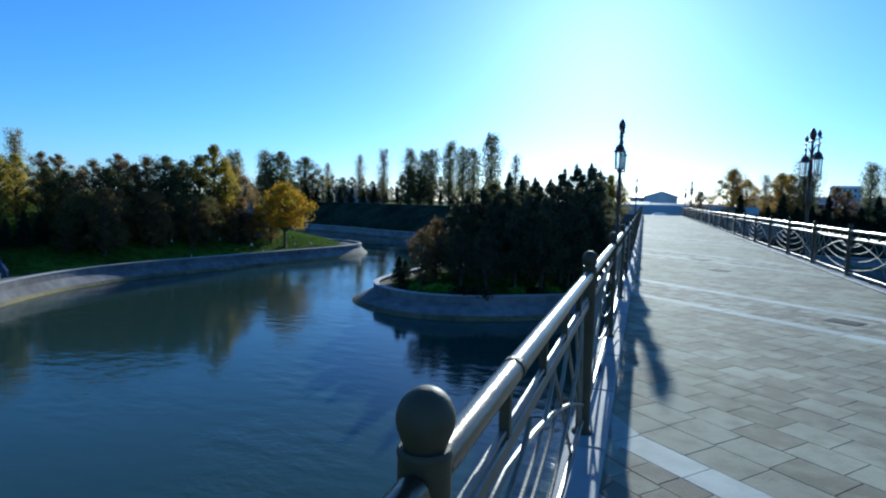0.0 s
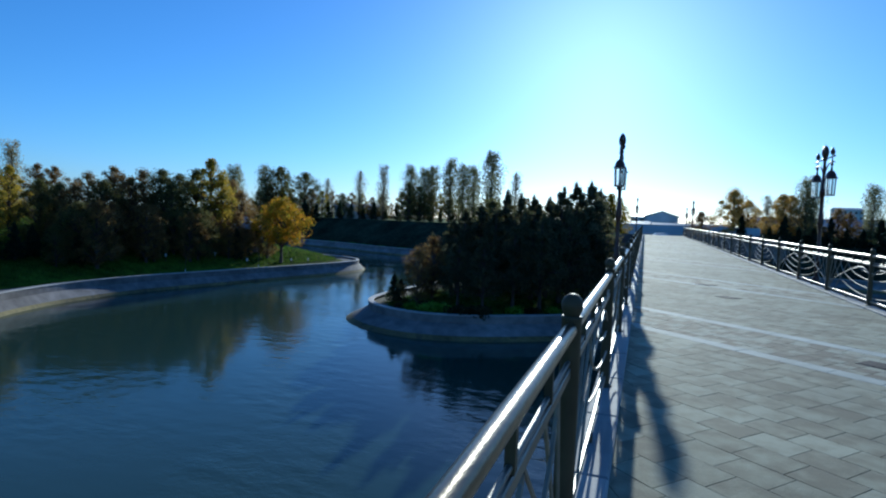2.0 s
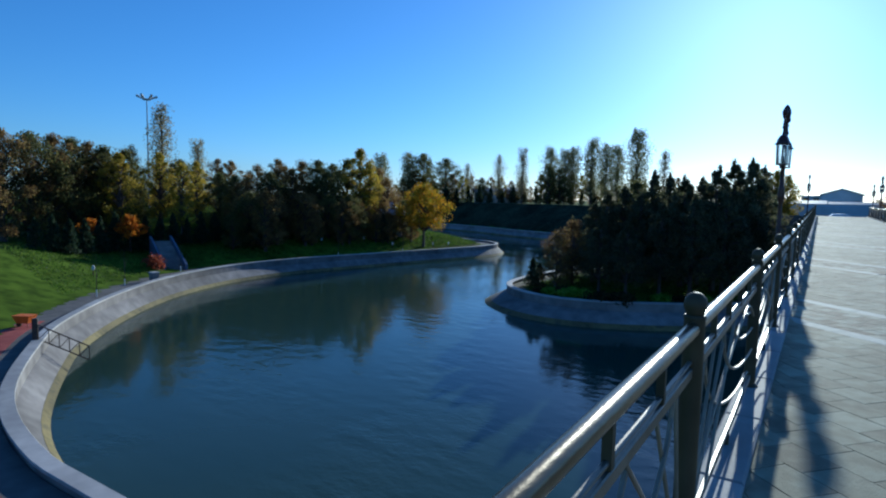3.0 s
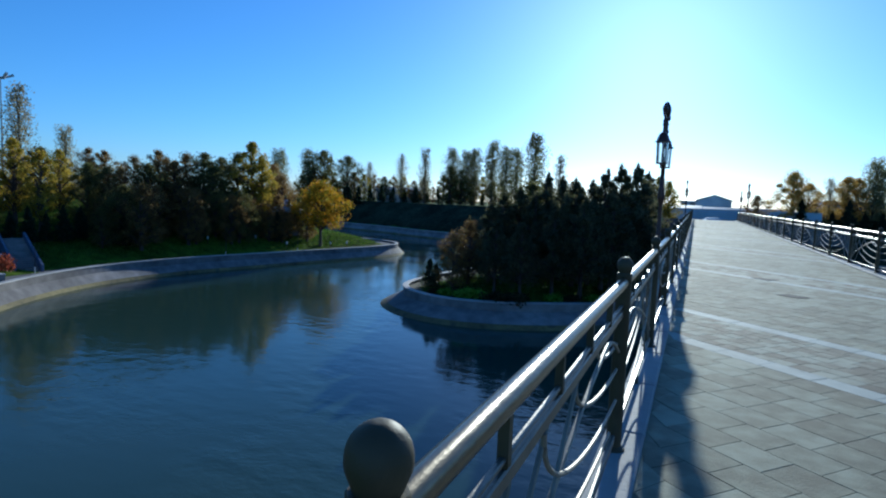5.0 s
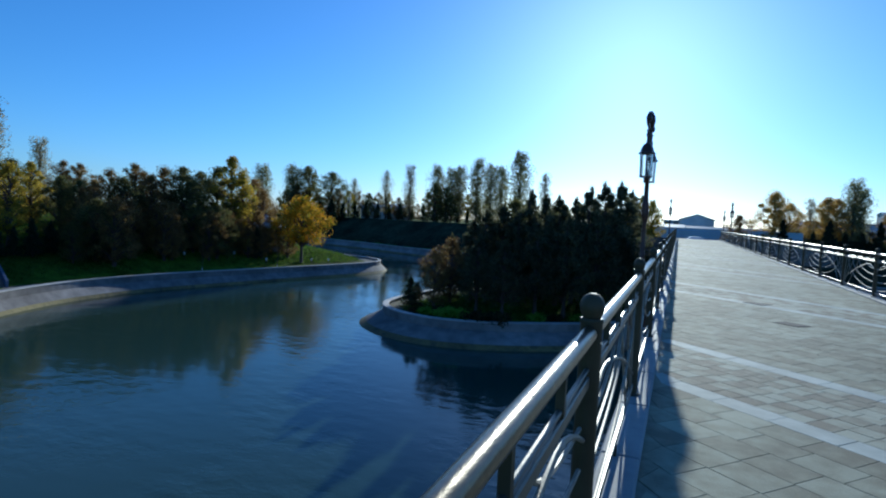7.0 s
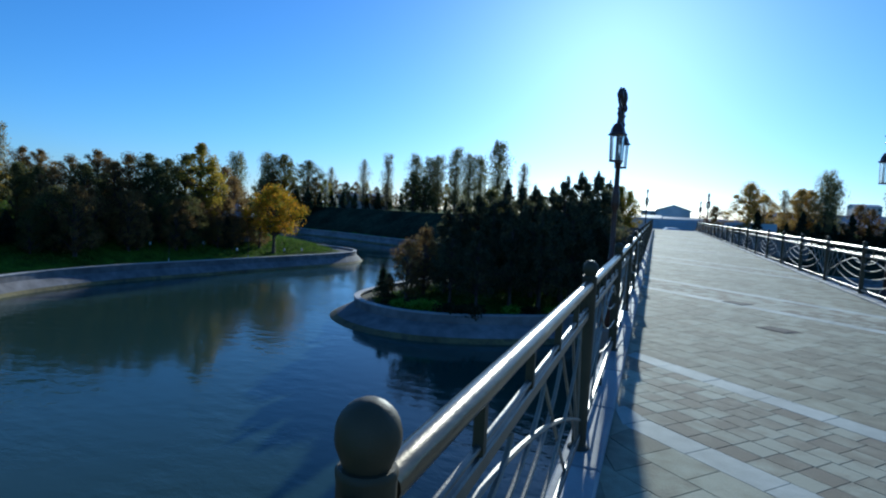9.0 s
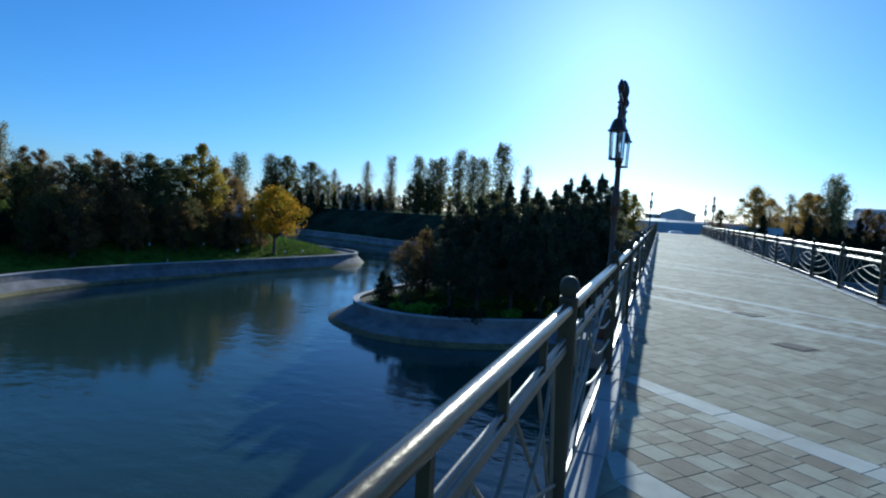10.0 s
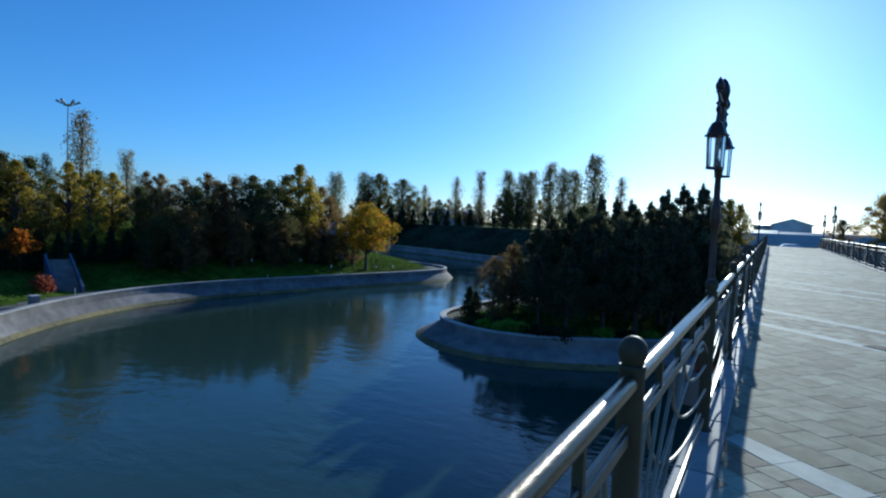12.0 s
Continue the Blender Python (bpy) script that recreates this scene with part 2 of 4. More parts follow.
# ---- plan ----
WATER_Z, COPE_Z = -8.0, -6.3
BANK = [(150, 20), (60, 13), (20, 11), (4, 10.2), (-13.5, 9.8), (-19, 9.9), (-25, 11.4), (-32, 15), (-36.8, 18.2), (-43.4, 24.6), (-48.8, 32), (-52, 40.5),
        (-52.3, 50), (-50, 61), (-47.6, 71.5), (-45.4, 81.5), (-45.4, 88.5), (-49, 93), (-58, 96), (-78, 99.5), (-120, 107), (-240, 120)]
FAR_BANK = [(-240, 166), (-120, 150), (-82, 141), (-62, 131.5), (-42, 125), (-20, 120), (10, 116), (60, 112), (150, 104)]
ISLAND = [(-1.6, 62), (-3, 54.5), (-5.2, 51.2), (-8.5, 48.6), (-12, 46.4), (-15.6, 45.3), (-19.2, 45.9), (-22.4, 48.4), (-23.7, 52.6), (-23.3, 62), (-21, 78), (-16, 96), (-9, 104), (-3, 100), (-1.6, 82)]
bank_line = smooth_line(BANK, 1.2)
far_line = smooth_line(FAR_BANK, 3.0)
isle_line = smooth_line(ISLAND, 1.0, True)
END_Y = 70.0


def deck_z(y):
    """Top of the bridge deck: a faint rise to the far end."""
    return 0.0065 * max(0.0, y - 14.0)


def dist_to(X, Y, line, closed=False):
    best = np.full(X.shape, 1e9)
    pts = [(p.x, p.y) for p in line] + ([(line[0].x, line[0].y)] if closed else [])
    for (ax, ay), (bx, by) in zip(pts, pts[1:]):
        dx, dy = bx - ax, by - ay
        t = np.clip(((X - ax) * dx + (Y - ay) * dy) / (dx * dx + dy * dy + 1e-9), 0, 1)
        best = np.minimum(best, np.hypot(X - ax - t * dx, Y - ay - t * dy))
    return best


def inside(X, Y, line):
    res = np.zeros(X.shape, bool)
    pts = [(p.x, p.y) for p in line]
    for (ax, ay), (bx, by) in zip(pts, pts[1:] + pts[:1]):
        hit = ((ay > Y) != (by > Y)) & (X < (bx - ax) * (Y - ay) / (by - ay + 1e-12) + ax)
        res ^= hit
    return res


water_ring = bank_line[::2] + far_line
bank_coarse, isle_coarse = bank_line[::2], isle_line[::2]


def far_top(X):
    """Height of the far shore behind its steep embankment."""
    return -1.4 + 1.4 * np.clip((-8 - X) / 18, 0, 1)


def ground_z(X, Y):
    X, Y = np.asarray(X, float), np.asarray(Y, float)
    wet = inside(X, Y, water_ring)
    isle = inside(X, Y, isle_coarse)
    db, df, di = dist_to(X, Y, bank_coarse), dist_to(X, Y, far_line), dist_to(X, Y, isle_coarse, True)
    swell = 0.35 * np.sin(X * 0.21 + 1.3 * np.sin(Y * 0.13)) + 0.25 * np.sin(Y * 0.33 + X * 0.1)
    west = -6.65 + np.clip(db - 2.7, 0, 9) * 0.28 + np.clip(db - 13, 0, 60) * 0.055 + swell * np.clip((db - 5) / 8, 0, 1)
    west = np.where((Y < 11) & (X > -26), -6.65, west)
    west = west + 3.2 * np.exp(-((X + 76) ** 2 + (Y - 58) ** 2) / 160.0)
    back = np.clip((-16 - Y) / 8, 0, 1)
    west = west * (1 - back) + back * -0.3
    far = -6.65 + np.clip((df - 5) / 11, 0, 1) * (far_top(X) + 6.65)
    z = np.where(db < df, west, far)
    isl = -6.65 + np.clip(di - 1.5, 0, 8) * 0.1 + 0.25 * swell * np.clip(di / 5, 0, 1)
    return np.where(wet, np.where(isle, isl, -10.0), z)


def gz(x, y):
    return float(ground_z(np.array([x]), np.array([y]))[0])


def grid_sheet(xs, ys):
    X, Y = np.meshgrid(xs, ys)
    Z = ground_z(X, Y)
    v = np.stack([X.ravel(), Y.ravel(), Z.ravel()], 1)
    i = np.arange((len(ys) - 1) * (len(xs) - 1))
    r, c = i // (len(xs) - 1), i % (len(xs) - 1)
    a = r * len(xs) + c
    me = bpy.data.meshes.new("ground")
    me.from_pydata(v.tolist(), [], np.stack([a, a + 1, a + len(xs) + 1, a + len(xs)], 1).tolist())
    me.polygons.foreach_set("use_smooth", [True] * len(me.polygons))
    me.materials.append(M_GRASS)
    return me


xs = np.r_[-3000, -1400, -700, -400, np.arange(-250, -70, 4.0), np.arange(-70, 8, 1.25), np.arange(8, 160, 4.0), 240, 500, 1200, 3000]
ys = np.r_[-3000, -1000, -300, -120, np.arange(-50, 8, 3.0), np.arange(8, 112, 1.25), np.arange(112, 190, 3.0), 240, 400, 900, 2000, 4500]
tagged(new("ground", grid_sheet(xs, ys)), "mown green grass on rolling park ground", "ground", kind="structure")

w = Shape()
w.quad_strip([[(-260, 0, WATER_Z), (160, 0, WATER_Z)], [(-260, 180, WATER_Z), (160, 180, WATER_Z)]], closed=False)
tagged(part("water", w, M_WATER), "dark blue-green canal water with faint ripples", "water", kind="structure")


def swept(line, profile, closed=False):
    """A profile of (inward, z) carried along a shore line."""
    rings, n = [], len(line)
    for i, p in enumerate(line):
        a = line[(i - 1) % n] if closed or i else p
        b = line[(i + 1) % n] if closed or i < n - 1 else p
        d = (b - a).normalized()
        nx, ny = d.y, -d.x
        rings.append([(p.x + nx * u, p.y + ny * u, z) for u, z in profile])
    if closed:
        rings.append(rings[0])
    return rings


WALL_PROFILE = [(-0.22, -7.4), (-0.22, COPE_Z - 0.1), (0.18, COPE_Z - 0.1), (0.2, -7.0), (0.34, -7.06), (1.4, -8.12), (2.6, -9.6)]
COPE_PROFILE = [(-0.28, COPE_Z - 0.098), (-0.28, COPE_Z - 0.015), (-0.265, COPE_Z), (0.225, COPE_Z), (0.24, COPE_Z - 0.015), (0.24, COPE_Z - 0.098)]


def revetment(name, line, side, closed, label, path_w, path_mat, path_label, path_name, flare=1.0):
    """A canal wall with coping, waterline stain and path; flare widens the foot of the slope."""
    prof = [(u * side if u < 0.3 else (0.3 + (u - 0.3) * flare) * side, z) for u, z in WALL_PROFILE]
    tagged(part(name, Shape().quad_strip(swept(line, prof, closed), False, False), M_CONC, smooth=True), label, "canal wall", kind="structure")
    cope = tagged(thing(name + "_coping", "pale concrete coping along the canal wall", "coping", kind="structure"))
    s = Shape()
    s.quad_strip(swept(line, [(u * side, z) for u, z in COPE_PROFILE], closed), True, False)
    part("coping_stones", s, M_COPE, cope, smooth=True)
    stain = [((0.3 + (u - 0.3) * flare) * side, z) for u, z in ((1.0, -7.706), (1.13, -7.835), (1.45, -8.16))]
    tagged(part(name + "_stain", Shape().quad_strip(swept(line, stain, closed), False, False), M_ALGAE, smooth=True), "brownish algae stain along the waterline", "stain", kind="structure")
    pth = [(-0.24 * side, -6.66), (-0.26 * side, -6.6), (-path_w * side, -6.6), (-(path_w + 0.05) * side, -6.9)]
    tagged(part(path_name, Shape().quad_strip(swept(line, pth, closed), False, False), path_mat), path_label, "path", kind="structure")


revetment("wall_canal_bank", bank_line, 1, False, "sloped grey concrete canal bank with a low parapet", 3.2, M_PATH, "grey paved promenade along the water", "pavement_promenade")
revetment("wall_island_bank", isle_line, -1, True, "sloped concrete revetment round the wooded island", 2.0, M_SOIL, "bare soil strip inside the island wall", "ground_island_edge", 1.9)
revetment("wall_far_bank", far_line, 1, False, "long concrete bank on the far shore", 4.0, M_PATH, "paved path on the far shore", "pavement_far")

# steep planted embankment behind the far path, its shade put into the colour
M_IVY_SHADE = mat("shaded_ground_cover", [(0.018, 0.026, 0.018), (0.035, 0.045, 0.026), (0.05, 0.055, 0.032)], 1.1, 0.95, bump=1.0, bscale=7, stain=0.5, spec=0.03)
rings = []
for i, p in enumerate(far_line):
    a, b = far_line[max(0, i - 1)], far_line[min(len(far_line) - 1, i + 1)]
    d = (b - a).normalized()
    top = float(far_top(np.array(p.x))) + 0.05
    rings.append([(p.x - d.y * u, p.y + d.x * u, z) for u, z in ((4.05, -6.75), (4.3, -6.2), (7.0, -6.2 + 0.27 * (top + 6.2)), (11.5, -6.2 + 0.72 * (top + 6.2)), (14.6, top), (15.6, top - 0.4))])
tagged(part("ground_far_embankment", Shape().quad_strip(rings, False, False), M_IVY_SHADE, smooth=True), "steep far embankment, evergreen ground cover darkened for shade", "embankment", kind="structure")

# ---- bridge ----
XL, XR, START_Y, PITCH, FIRST = 0.0, 4.15, -14.0, 2.52, 2.68
ys_deck = [START_Y + 2.0 * i for i in range(int((END_Y - START_Y) / 2) + 1)]
s = Shape()
s.quad_strip([[(XL - 0.07, y, deck_z(y) - 0.003), (XR + 0.07, y, deck_z(y) - 0.003), (XR + 0.07, y, deck_z(y) - 0.7), (XL - 0.07, y, deck_z(y) - 0.7)] for y in ys_deck])
deck = tagged(part("bridge_deck", s, M_JOINT), "long paved footbridge deck over the canal", "bridge", kind="structure")
for y in (12.5, 30.0, 47.0, 64.0):
    s = Shape().box((XL + 0.2, y - 0.6, -10.5), (XR - 0.2, y + 0.6, deck_z(y) - 0.69), 0.12)
    tagged(part("bridge_pier", s, M_CONC), "plain concrete pier under the footbridge", "pier", "bridge piers", "structure")
s = Shape().box((XL - 3, START_Y - 6, -7), (XR + 3, START_Y, deck_z(START_Y) - 0.02), 0.05)
tagged(part("bridge_abutment", s, M_CONC), "concrete abutment behind the bridge", "abutment", kind="structure")
# landing beyond the far end, sinking gently
s = Shape()
s.quad_strip([[(XL - 6, y, z), (XR + 10, y, z), (XR + 10, y, z - 2), (XL - 6, y, z - 2)] for y, z in ((END_Y, deck_z(END_Y) - 0.02), (80, -0.35), (100, -1.3), (133, -1.36))])
tagged(part("pavement_landing", s, M_PATH), "paved square beyond the end of the bridge", "pavement", kind="structure")
for side, x in ((-1, XL), (1, XR)):
    kerb = thing("kerb", "low grey stone kerb under the bridge railing", "kerb", "bridge kerbs", "structure")
    y = START_Y
    base = Shape().box((-0.075, 0.004, -0.02), (0.14, 0.996, 0.035), 0.012).mesh("kerb_stone", M_KERB)
    while y < END_Y - 0.5:
        part("kerb_stone", base, None, kerb, at=pose(x, y, deck_z(y + 0.5)) if side < 0 else pose(x, y + 1.0, deck_z(y + 0.5), 0, 0, 180))
        y += 1.0


# ---- railing ----
RAIL_Z, MID_Z, LOW_Z = 0.935, 0.775, 0.11


def railing_post(name, group):
    t = thing("railing_post", "dark round metal railing post with a ball cap", "railing post", group)
    p = Shape().lathe([(0.06, 0.03), (0.06, 0.042), (0.04, 0.055), (0.038, 0.968), (0.0395, 0.973), (0.0395, 0.98), (0.0365, 0.984)], sides=16)
    part("post", p, M_PAINT, t, smooth=True)
    prof = [(0.03, 0.983)] + [(0.042 * math.sin(a), 1.023 - 0.046 * math.cos(a)) for a in (1.05 + 0.225 * i for i in range(9))] + [(0.007, 1.068)]
    part("ball_cap", Shape().lathe(prof, sides=18), M_PAINT, t, smooth=True)
    return t


def railing_panel():
    """One bay between two posts, built along +y from 0 to the pitch."""
    t = thing("railing", "ornamental iron bridge railing bay with concentric web arcs", "railing", "bridge railing bays")
    L, e = PITCH, 0.046
    part("handrail", Shape().tube([(0, e, RAIL_Z), (0, L / 2, RAIL_Z), (0, L - e, RAIL_Z)], 0.027, 14), M_TUBE, t, "worn shiny steel handrail tube", True)
    part("middle_bar", Shape().box((-0.011, e, MID_Z - 0.02), (0.011, L - e, MID_Z + 0.02), 0.004), M_BAR, t)
    part("bottom_bar", Shape().box((-0.011, e, LOW_Z - 0.018), (0.011, L - e, LOW_Z + 0.018), 0.004), M_BAR, t)
    part("upper_bar", Shape().box((-0.008, e, MID_Z + 0.034), (0.008, L - e, MID_Z + 0.046), 0.003), M_BAR, t)
    bal = Shape().box((-0.012, -0.012, MID_Z + 0.02), (0.012, 0.012, RAIL_Z - 0.027), 0.003).mesh("baluster", M_PAINT)
    for k in (1, 2, 3, 4):
        part("baluster", bal, None, t, at=pose(0, L * k / 5, 0))
    foot = Shape().box((-0.015, -0.015, 0.03), (0.015, 0.015, LOW_Z - 0.016), 0.003).mesh("foot", M_PAINT)
    part("foot", foot, None, t, at=pose(0, L / 2, 0))
    H = MID_Z - LOW_Z - 0.04
    zc = MID_Z - 0.02
    for wide, deep, off in ((0.30, 0.22, 0.010), (0.50, 0.42, 0.0), (0.68, 0.66, -0.010), (0.86, 0.92, 0.006)):
        pts = []
        for k in range(21):
            a = math.pi / 2 * k / 20
            yy = wide * L * math.sin(a)
            if yy > 0.039:
                pts.append((off, yy, zc - deep * H * math.cos(a)))
        part("web_arc", Shape().tube(pts, 0.008, 6), M_SCROLL, t, smooth=True)
    # umbrella arch from the web post over to the foot of the next post
    arch = [(0.0, 0.04 + (L - 0.09) * u, LOW_Z + H * (0.74 + 0.22 * math.sin(min(1.0, u * 5) * math.pi / 2) - 1.05 * max(0.0, u - 0.16) ** 1.5)) for u in (k / 20 for k in range(21))]
    part("web_arch", Shape().tube(arch, 0.0095, 6), M_SCROLL, t, smooth=True)
    for y0, y1 in ((0.975, 0.90), (0.965, 0.79), (0.95, 0.66), (0.80, 0.50)):
        part("web_ray", Shape().tube([(-0.004, y0 * L, LOW_Z), (-0.004, y1 * L, zc)], 0.0075, 6), M_SCROLL, t)
    return t


post0, panel0 = railing_post("railing_post", "bridge railing posts"), railing_panel()
n_posts = int((END_Y - FIRST) / PITCH) + 1
first_made = True
for x in (XL, XR):
    for i in range(-6, n_posts):
        y = FIRST + PITCH * i
        here = pose(x, y, deck_z(y))
        tilt = Matrix.Translation((x, y, deck_z(y))) @ Matrix.Rotation(math.atan2(deck_z(y + PITCH) - deck_z(y), PITCH), 4, "X")
        if first_made:
            post0.matrix_basis, panel0.matrix_basis, first_made = here, tilt, False
            continue
        copy_thing(post0, here)
        if i < n_posts - 1:
            bay = copy_thing(panel0, tilt if (i % 2 == 1) == (x == XR) else tilt @ pose(0, PITCH, 0, 0, 0, 180))
            if i == 0 and x == XL:
                part("joint_ring", Shape().tube([(0, 0.56, RAIL_Z), (0, 0.585, RAIL_Z)], 0.03, 14), M_PAINT, bay)


# ---- lamp posts ----
def lamp_post(at):
    t = thing("lamp_post", "ornate brown cast-iron lamp post with two hanging lanterns", "street lamp", "bridge lamp posts", at=at)
    base = [(0.2, -0.85), (0.2, -0.72), (0.17, -0.68), (0.18, -0.55), (0.2, -0.45), (0.19, -0.3), (0.13, -0.12), (0.11, 0.0), (0.115, 0.06), (0.085, 0.14)]
    part("base", Shape().lathe(base, sides=20), M_LAMP, t, smooth=True)
    shaft = [(0.072, 0.13), (0.066, 0.5), (0.081, 0.54), (0.081, 0.62), (0.060, 0.66), (0.053, 1.45), (0.056, 1.48), (0.085, 1.58), (0.089, 1.66), (0.076, 1.78), (0.081, 1.82), (0.060, 1.86),
             (0.051, 2.3), (0.076, 2.34), (0.076, 2.4), (0.093, 2.44), (0.076, 2.49), (0.049, 2.54), (0.043, 3.28), (0.048, 3.3)]
    part("shaft", Shape().lathe([(r * 0.82, z) for r, z in shaft], sides=20), M_LAMP, t, smooth=True)
    fin = [(0.05, 3.29), (0.062, 3.33), (0.045, 3.36), (0.075, 3.42), (0.09, 3.5), (0.08, 3.58), (0.045, 3.66), (0.012, 3.7)]
    part("finial", Shape().lathe(fin, sides=16), M_LAMP, t, smooth=True)
    for k in (-1, 1):
        part("collar_knob", Shape().lathe([(0.004, -0.035), (0.03, -0.02), (0.036, 0), (0.03, 0.02), (0.004, 0.035)], (0, k * 0.13, 2.43), 10), M_LAMP, t, smooth=True)
    part("crossbar", Shape().tube([(0, -0.82, 3.33), (0, 0.82, 3.33)], 0.018, 8).lathe([(0.003, -0.03), (0.035, 0), (0.003, 0.03)], (0, -0.84, 3.33), 10).lathe([(0.003, -0.03), (0.035, 0), (0.003, 0.03)], (0, 0.84, 3.33), 10), M_LAMP, t, smooth=True)
    for k in (-1, 1):
        arc = [(0, k * (0.05 + 0.5 * (1 - math.cos(a))), 2.75 + 0.44 * math.sin(a)) for a in (math.pi / 2 * i / 10 for i in range(11))]
        arm = Shape().tube(arc + [(0, k * 0.8, 3.18)], 0.017, 8).lathe([(0.003, -0.025), (0.03, 0), (0.003, 0.025)], (0, k * 0.82, 3.18), 10)
        part("arm", arm, M_LAMP, t, smooth=True)
        c = (0, k * 0.66, 0)
        lan = part("lantern", Shape().lathe([(0.012, 3.38), (0.018, 3.2), (0.036, 3.12), (0.018, 3.08), (0.026, 3.0), (0.03, 2.97), (0.075, 2.94), (0.11, 2.87), (0.13, 2.8), (0.162, 2.775), (0.162, 2.76), (0.12, 2.755)], c, 8), M_LAMP, t)
        part("finial", Shape().lathe([(0.012, 3.36), (0.05, 3.4), (0.058, 3.46), (0.03, 3.53), (0.006, 3.57)], c, 12), M_LAMP, lan, smooth=True)
        part("glass", Shape().lathe([(0.113, 2.76), (0.1, 2.32)], c, 8), M_GLASS, lan, "frosted glass panes")
        part("bottom_ring", Shape().lathe([(0.09, 2.31), (0.118, 2.31), (0.118, 2.335), (0.09, 2.335)], c, 8), M_LAMP, lan)
        for j in range(8):
            a = 2 * math.pi * j / 8
            part("glazing_bar", Shape().tube([(0.12 * math.cos(a), c[1] + 0.12 * math.sin(a), 2.76), (0.107 * math.cos(a), c[1] + 0.107 * math.sin(a), 2.33)], 0.007, 5), M_LAMP, lan)
    return t


lamp0 = lamp_post(pose(-0.38, 17.5, 0.0))
lamp0.scale = (0.96, 0.96, 0.96)
for x, y in ((4.55, 20.3), (-0.5, 57.0), (4.42, 61.0)):
    copy_thing(lamp0, pose(x, y, deck_z(y)))
copy_thing(lamp0, pose(5.2, 82, -0.1 + 0.4))
for x, y in ((-0.38, 17.5), (4.55, 20.3), (-0.5, 57.0), (4.42, 61.0)):
    near_x, far_x = (-0.8, XL - 0.06) if x < 0 else (XR + 0.06, x + 0.3)
    b = Shape().box((near_x, y - 0.3, deck_z(y) - 1.12), (far_x, y + 0.3, deck_z(y) - 0.66), 0.03)
    tagged(part("lamp_bracket", b, M_CONC), "concrete bracket outside the bridge for a lamp", "bracket", "lamp brackets", "structure")


# ---- plants ----
def leaf_mesh(name, blobs, size, material, seed, long=1.0, droop=0.0):
    """Many small leaf faces scattered in blobs of (centre, radii, count)."""
    rng = np.random.default_rng(seed)
    cs = []
    for c, r, k in blobs:
        d = rng.normal(size=(k, 3))
        d /= np.linalg.norm(d, axis=1)[:, None] + 1e-9
        d *= (rng.random((k, 1)) ** 0.62) * 1.18
        cs.append(np.array(c) + d * np.array(r))
    c = np.concatenate(cs)
    n = len(c)
    a = rng.normal(size=(n, 3))
    a[:, 2] -= droop
    a /= np.linalg.norm(a, axis=1)[:, None]
    b = np.cross(a, rng.normal(size=(n, 3)))
    b /= np.linalg.norm(b, axis=1)[:, None] + 1e-9
    s1 = size * (0.6 + 0.8 * rng.random((n, 1)))
    A, B = a * s1 * long, b * s1 / long ** 0.5
    v = np.stack([c - A, c + B * 0.6, c + A, c - B * 0.6], 1).reshape(-1, 3)
    me = bpy.data.meshes.new(name)
    me.vertices.add(4 * n)
    me.vertices.foreach_set("co", v.ravel())
    me.loops.add(4 * n)
    me.loops.foreach_set("vertex_index", np.arange(4 * n))
    me.polygons.add(n)
    me.polygons.foreach_set("loop_start", np.arange(n) * 4)
    me.update(calc_edges=True)
    me.validate()
    me.materials.append(material)
    return me


def trunk_shape(h, r, limbs, rng, top=0.75):
    s = Shape()
    lean = rng.normal(size=2) * 0.02 * h
    pts = [(lean[0] * t * t, lean[1] * t * t, h * top * t - 0.3 * (t == 0)) for t in (0, 0.15, 0.4, 0.7, 1.0)]
    s.tube(pts, [r * 1.5, r, r * 0.85, r * 0.6, r * 0.2], 9)
    for base, tip in limbs:
        b, t = Vector(base), Vector(tip)
        mid = (b + t) / 2 + Vector((0, 0, 0.12 * (t - b).length))
        s.tube([b, mid, t], [r * 0.45, r * 0.28, r * 0.08], 6)
    return s


def broadleaf(name, label, material, h, spread, seed, count=3200, size=0.13, low=0.3, group="park trees"):
    rng = np.random.default_rng(seed)
    blobs, limbs = [], []
    k = 52
    for i in range(k):
        t = (i + 0.5) / k
        z = h * (low + (1 - low) * t * 0.93)
        rad = spread * math.sin(math.pi * min(1, 0.18 + 0.8 * t)) ** 0.7
        a = i * 2.4 + rng.random()
        d = rad * (0.3 + 0.68 * rng.random()) * (0.25 if t > 0.9 else 1)
        c = (d * math.cos(a), d * math.sin(a), z)
        limbs.append(((0, 0, max(h * low * 0.7, z - d * 0.9)), c))
        br = spread * (0.13 + 0.22 * rng.random())
        blobs.append((c, (br, br, br * 0.75), int(count / k * (0.6 + 0.8 * rng.random()))))
    t = thing(name, label, "tree", group)
    part("trunk", trunk_shape(h, 0.022 * h, limbs, rng), M_BARK, t, smooth=True)
    part("crown", leaf_mesh("crown", blobs, size, material, seed), None, t)
    return t


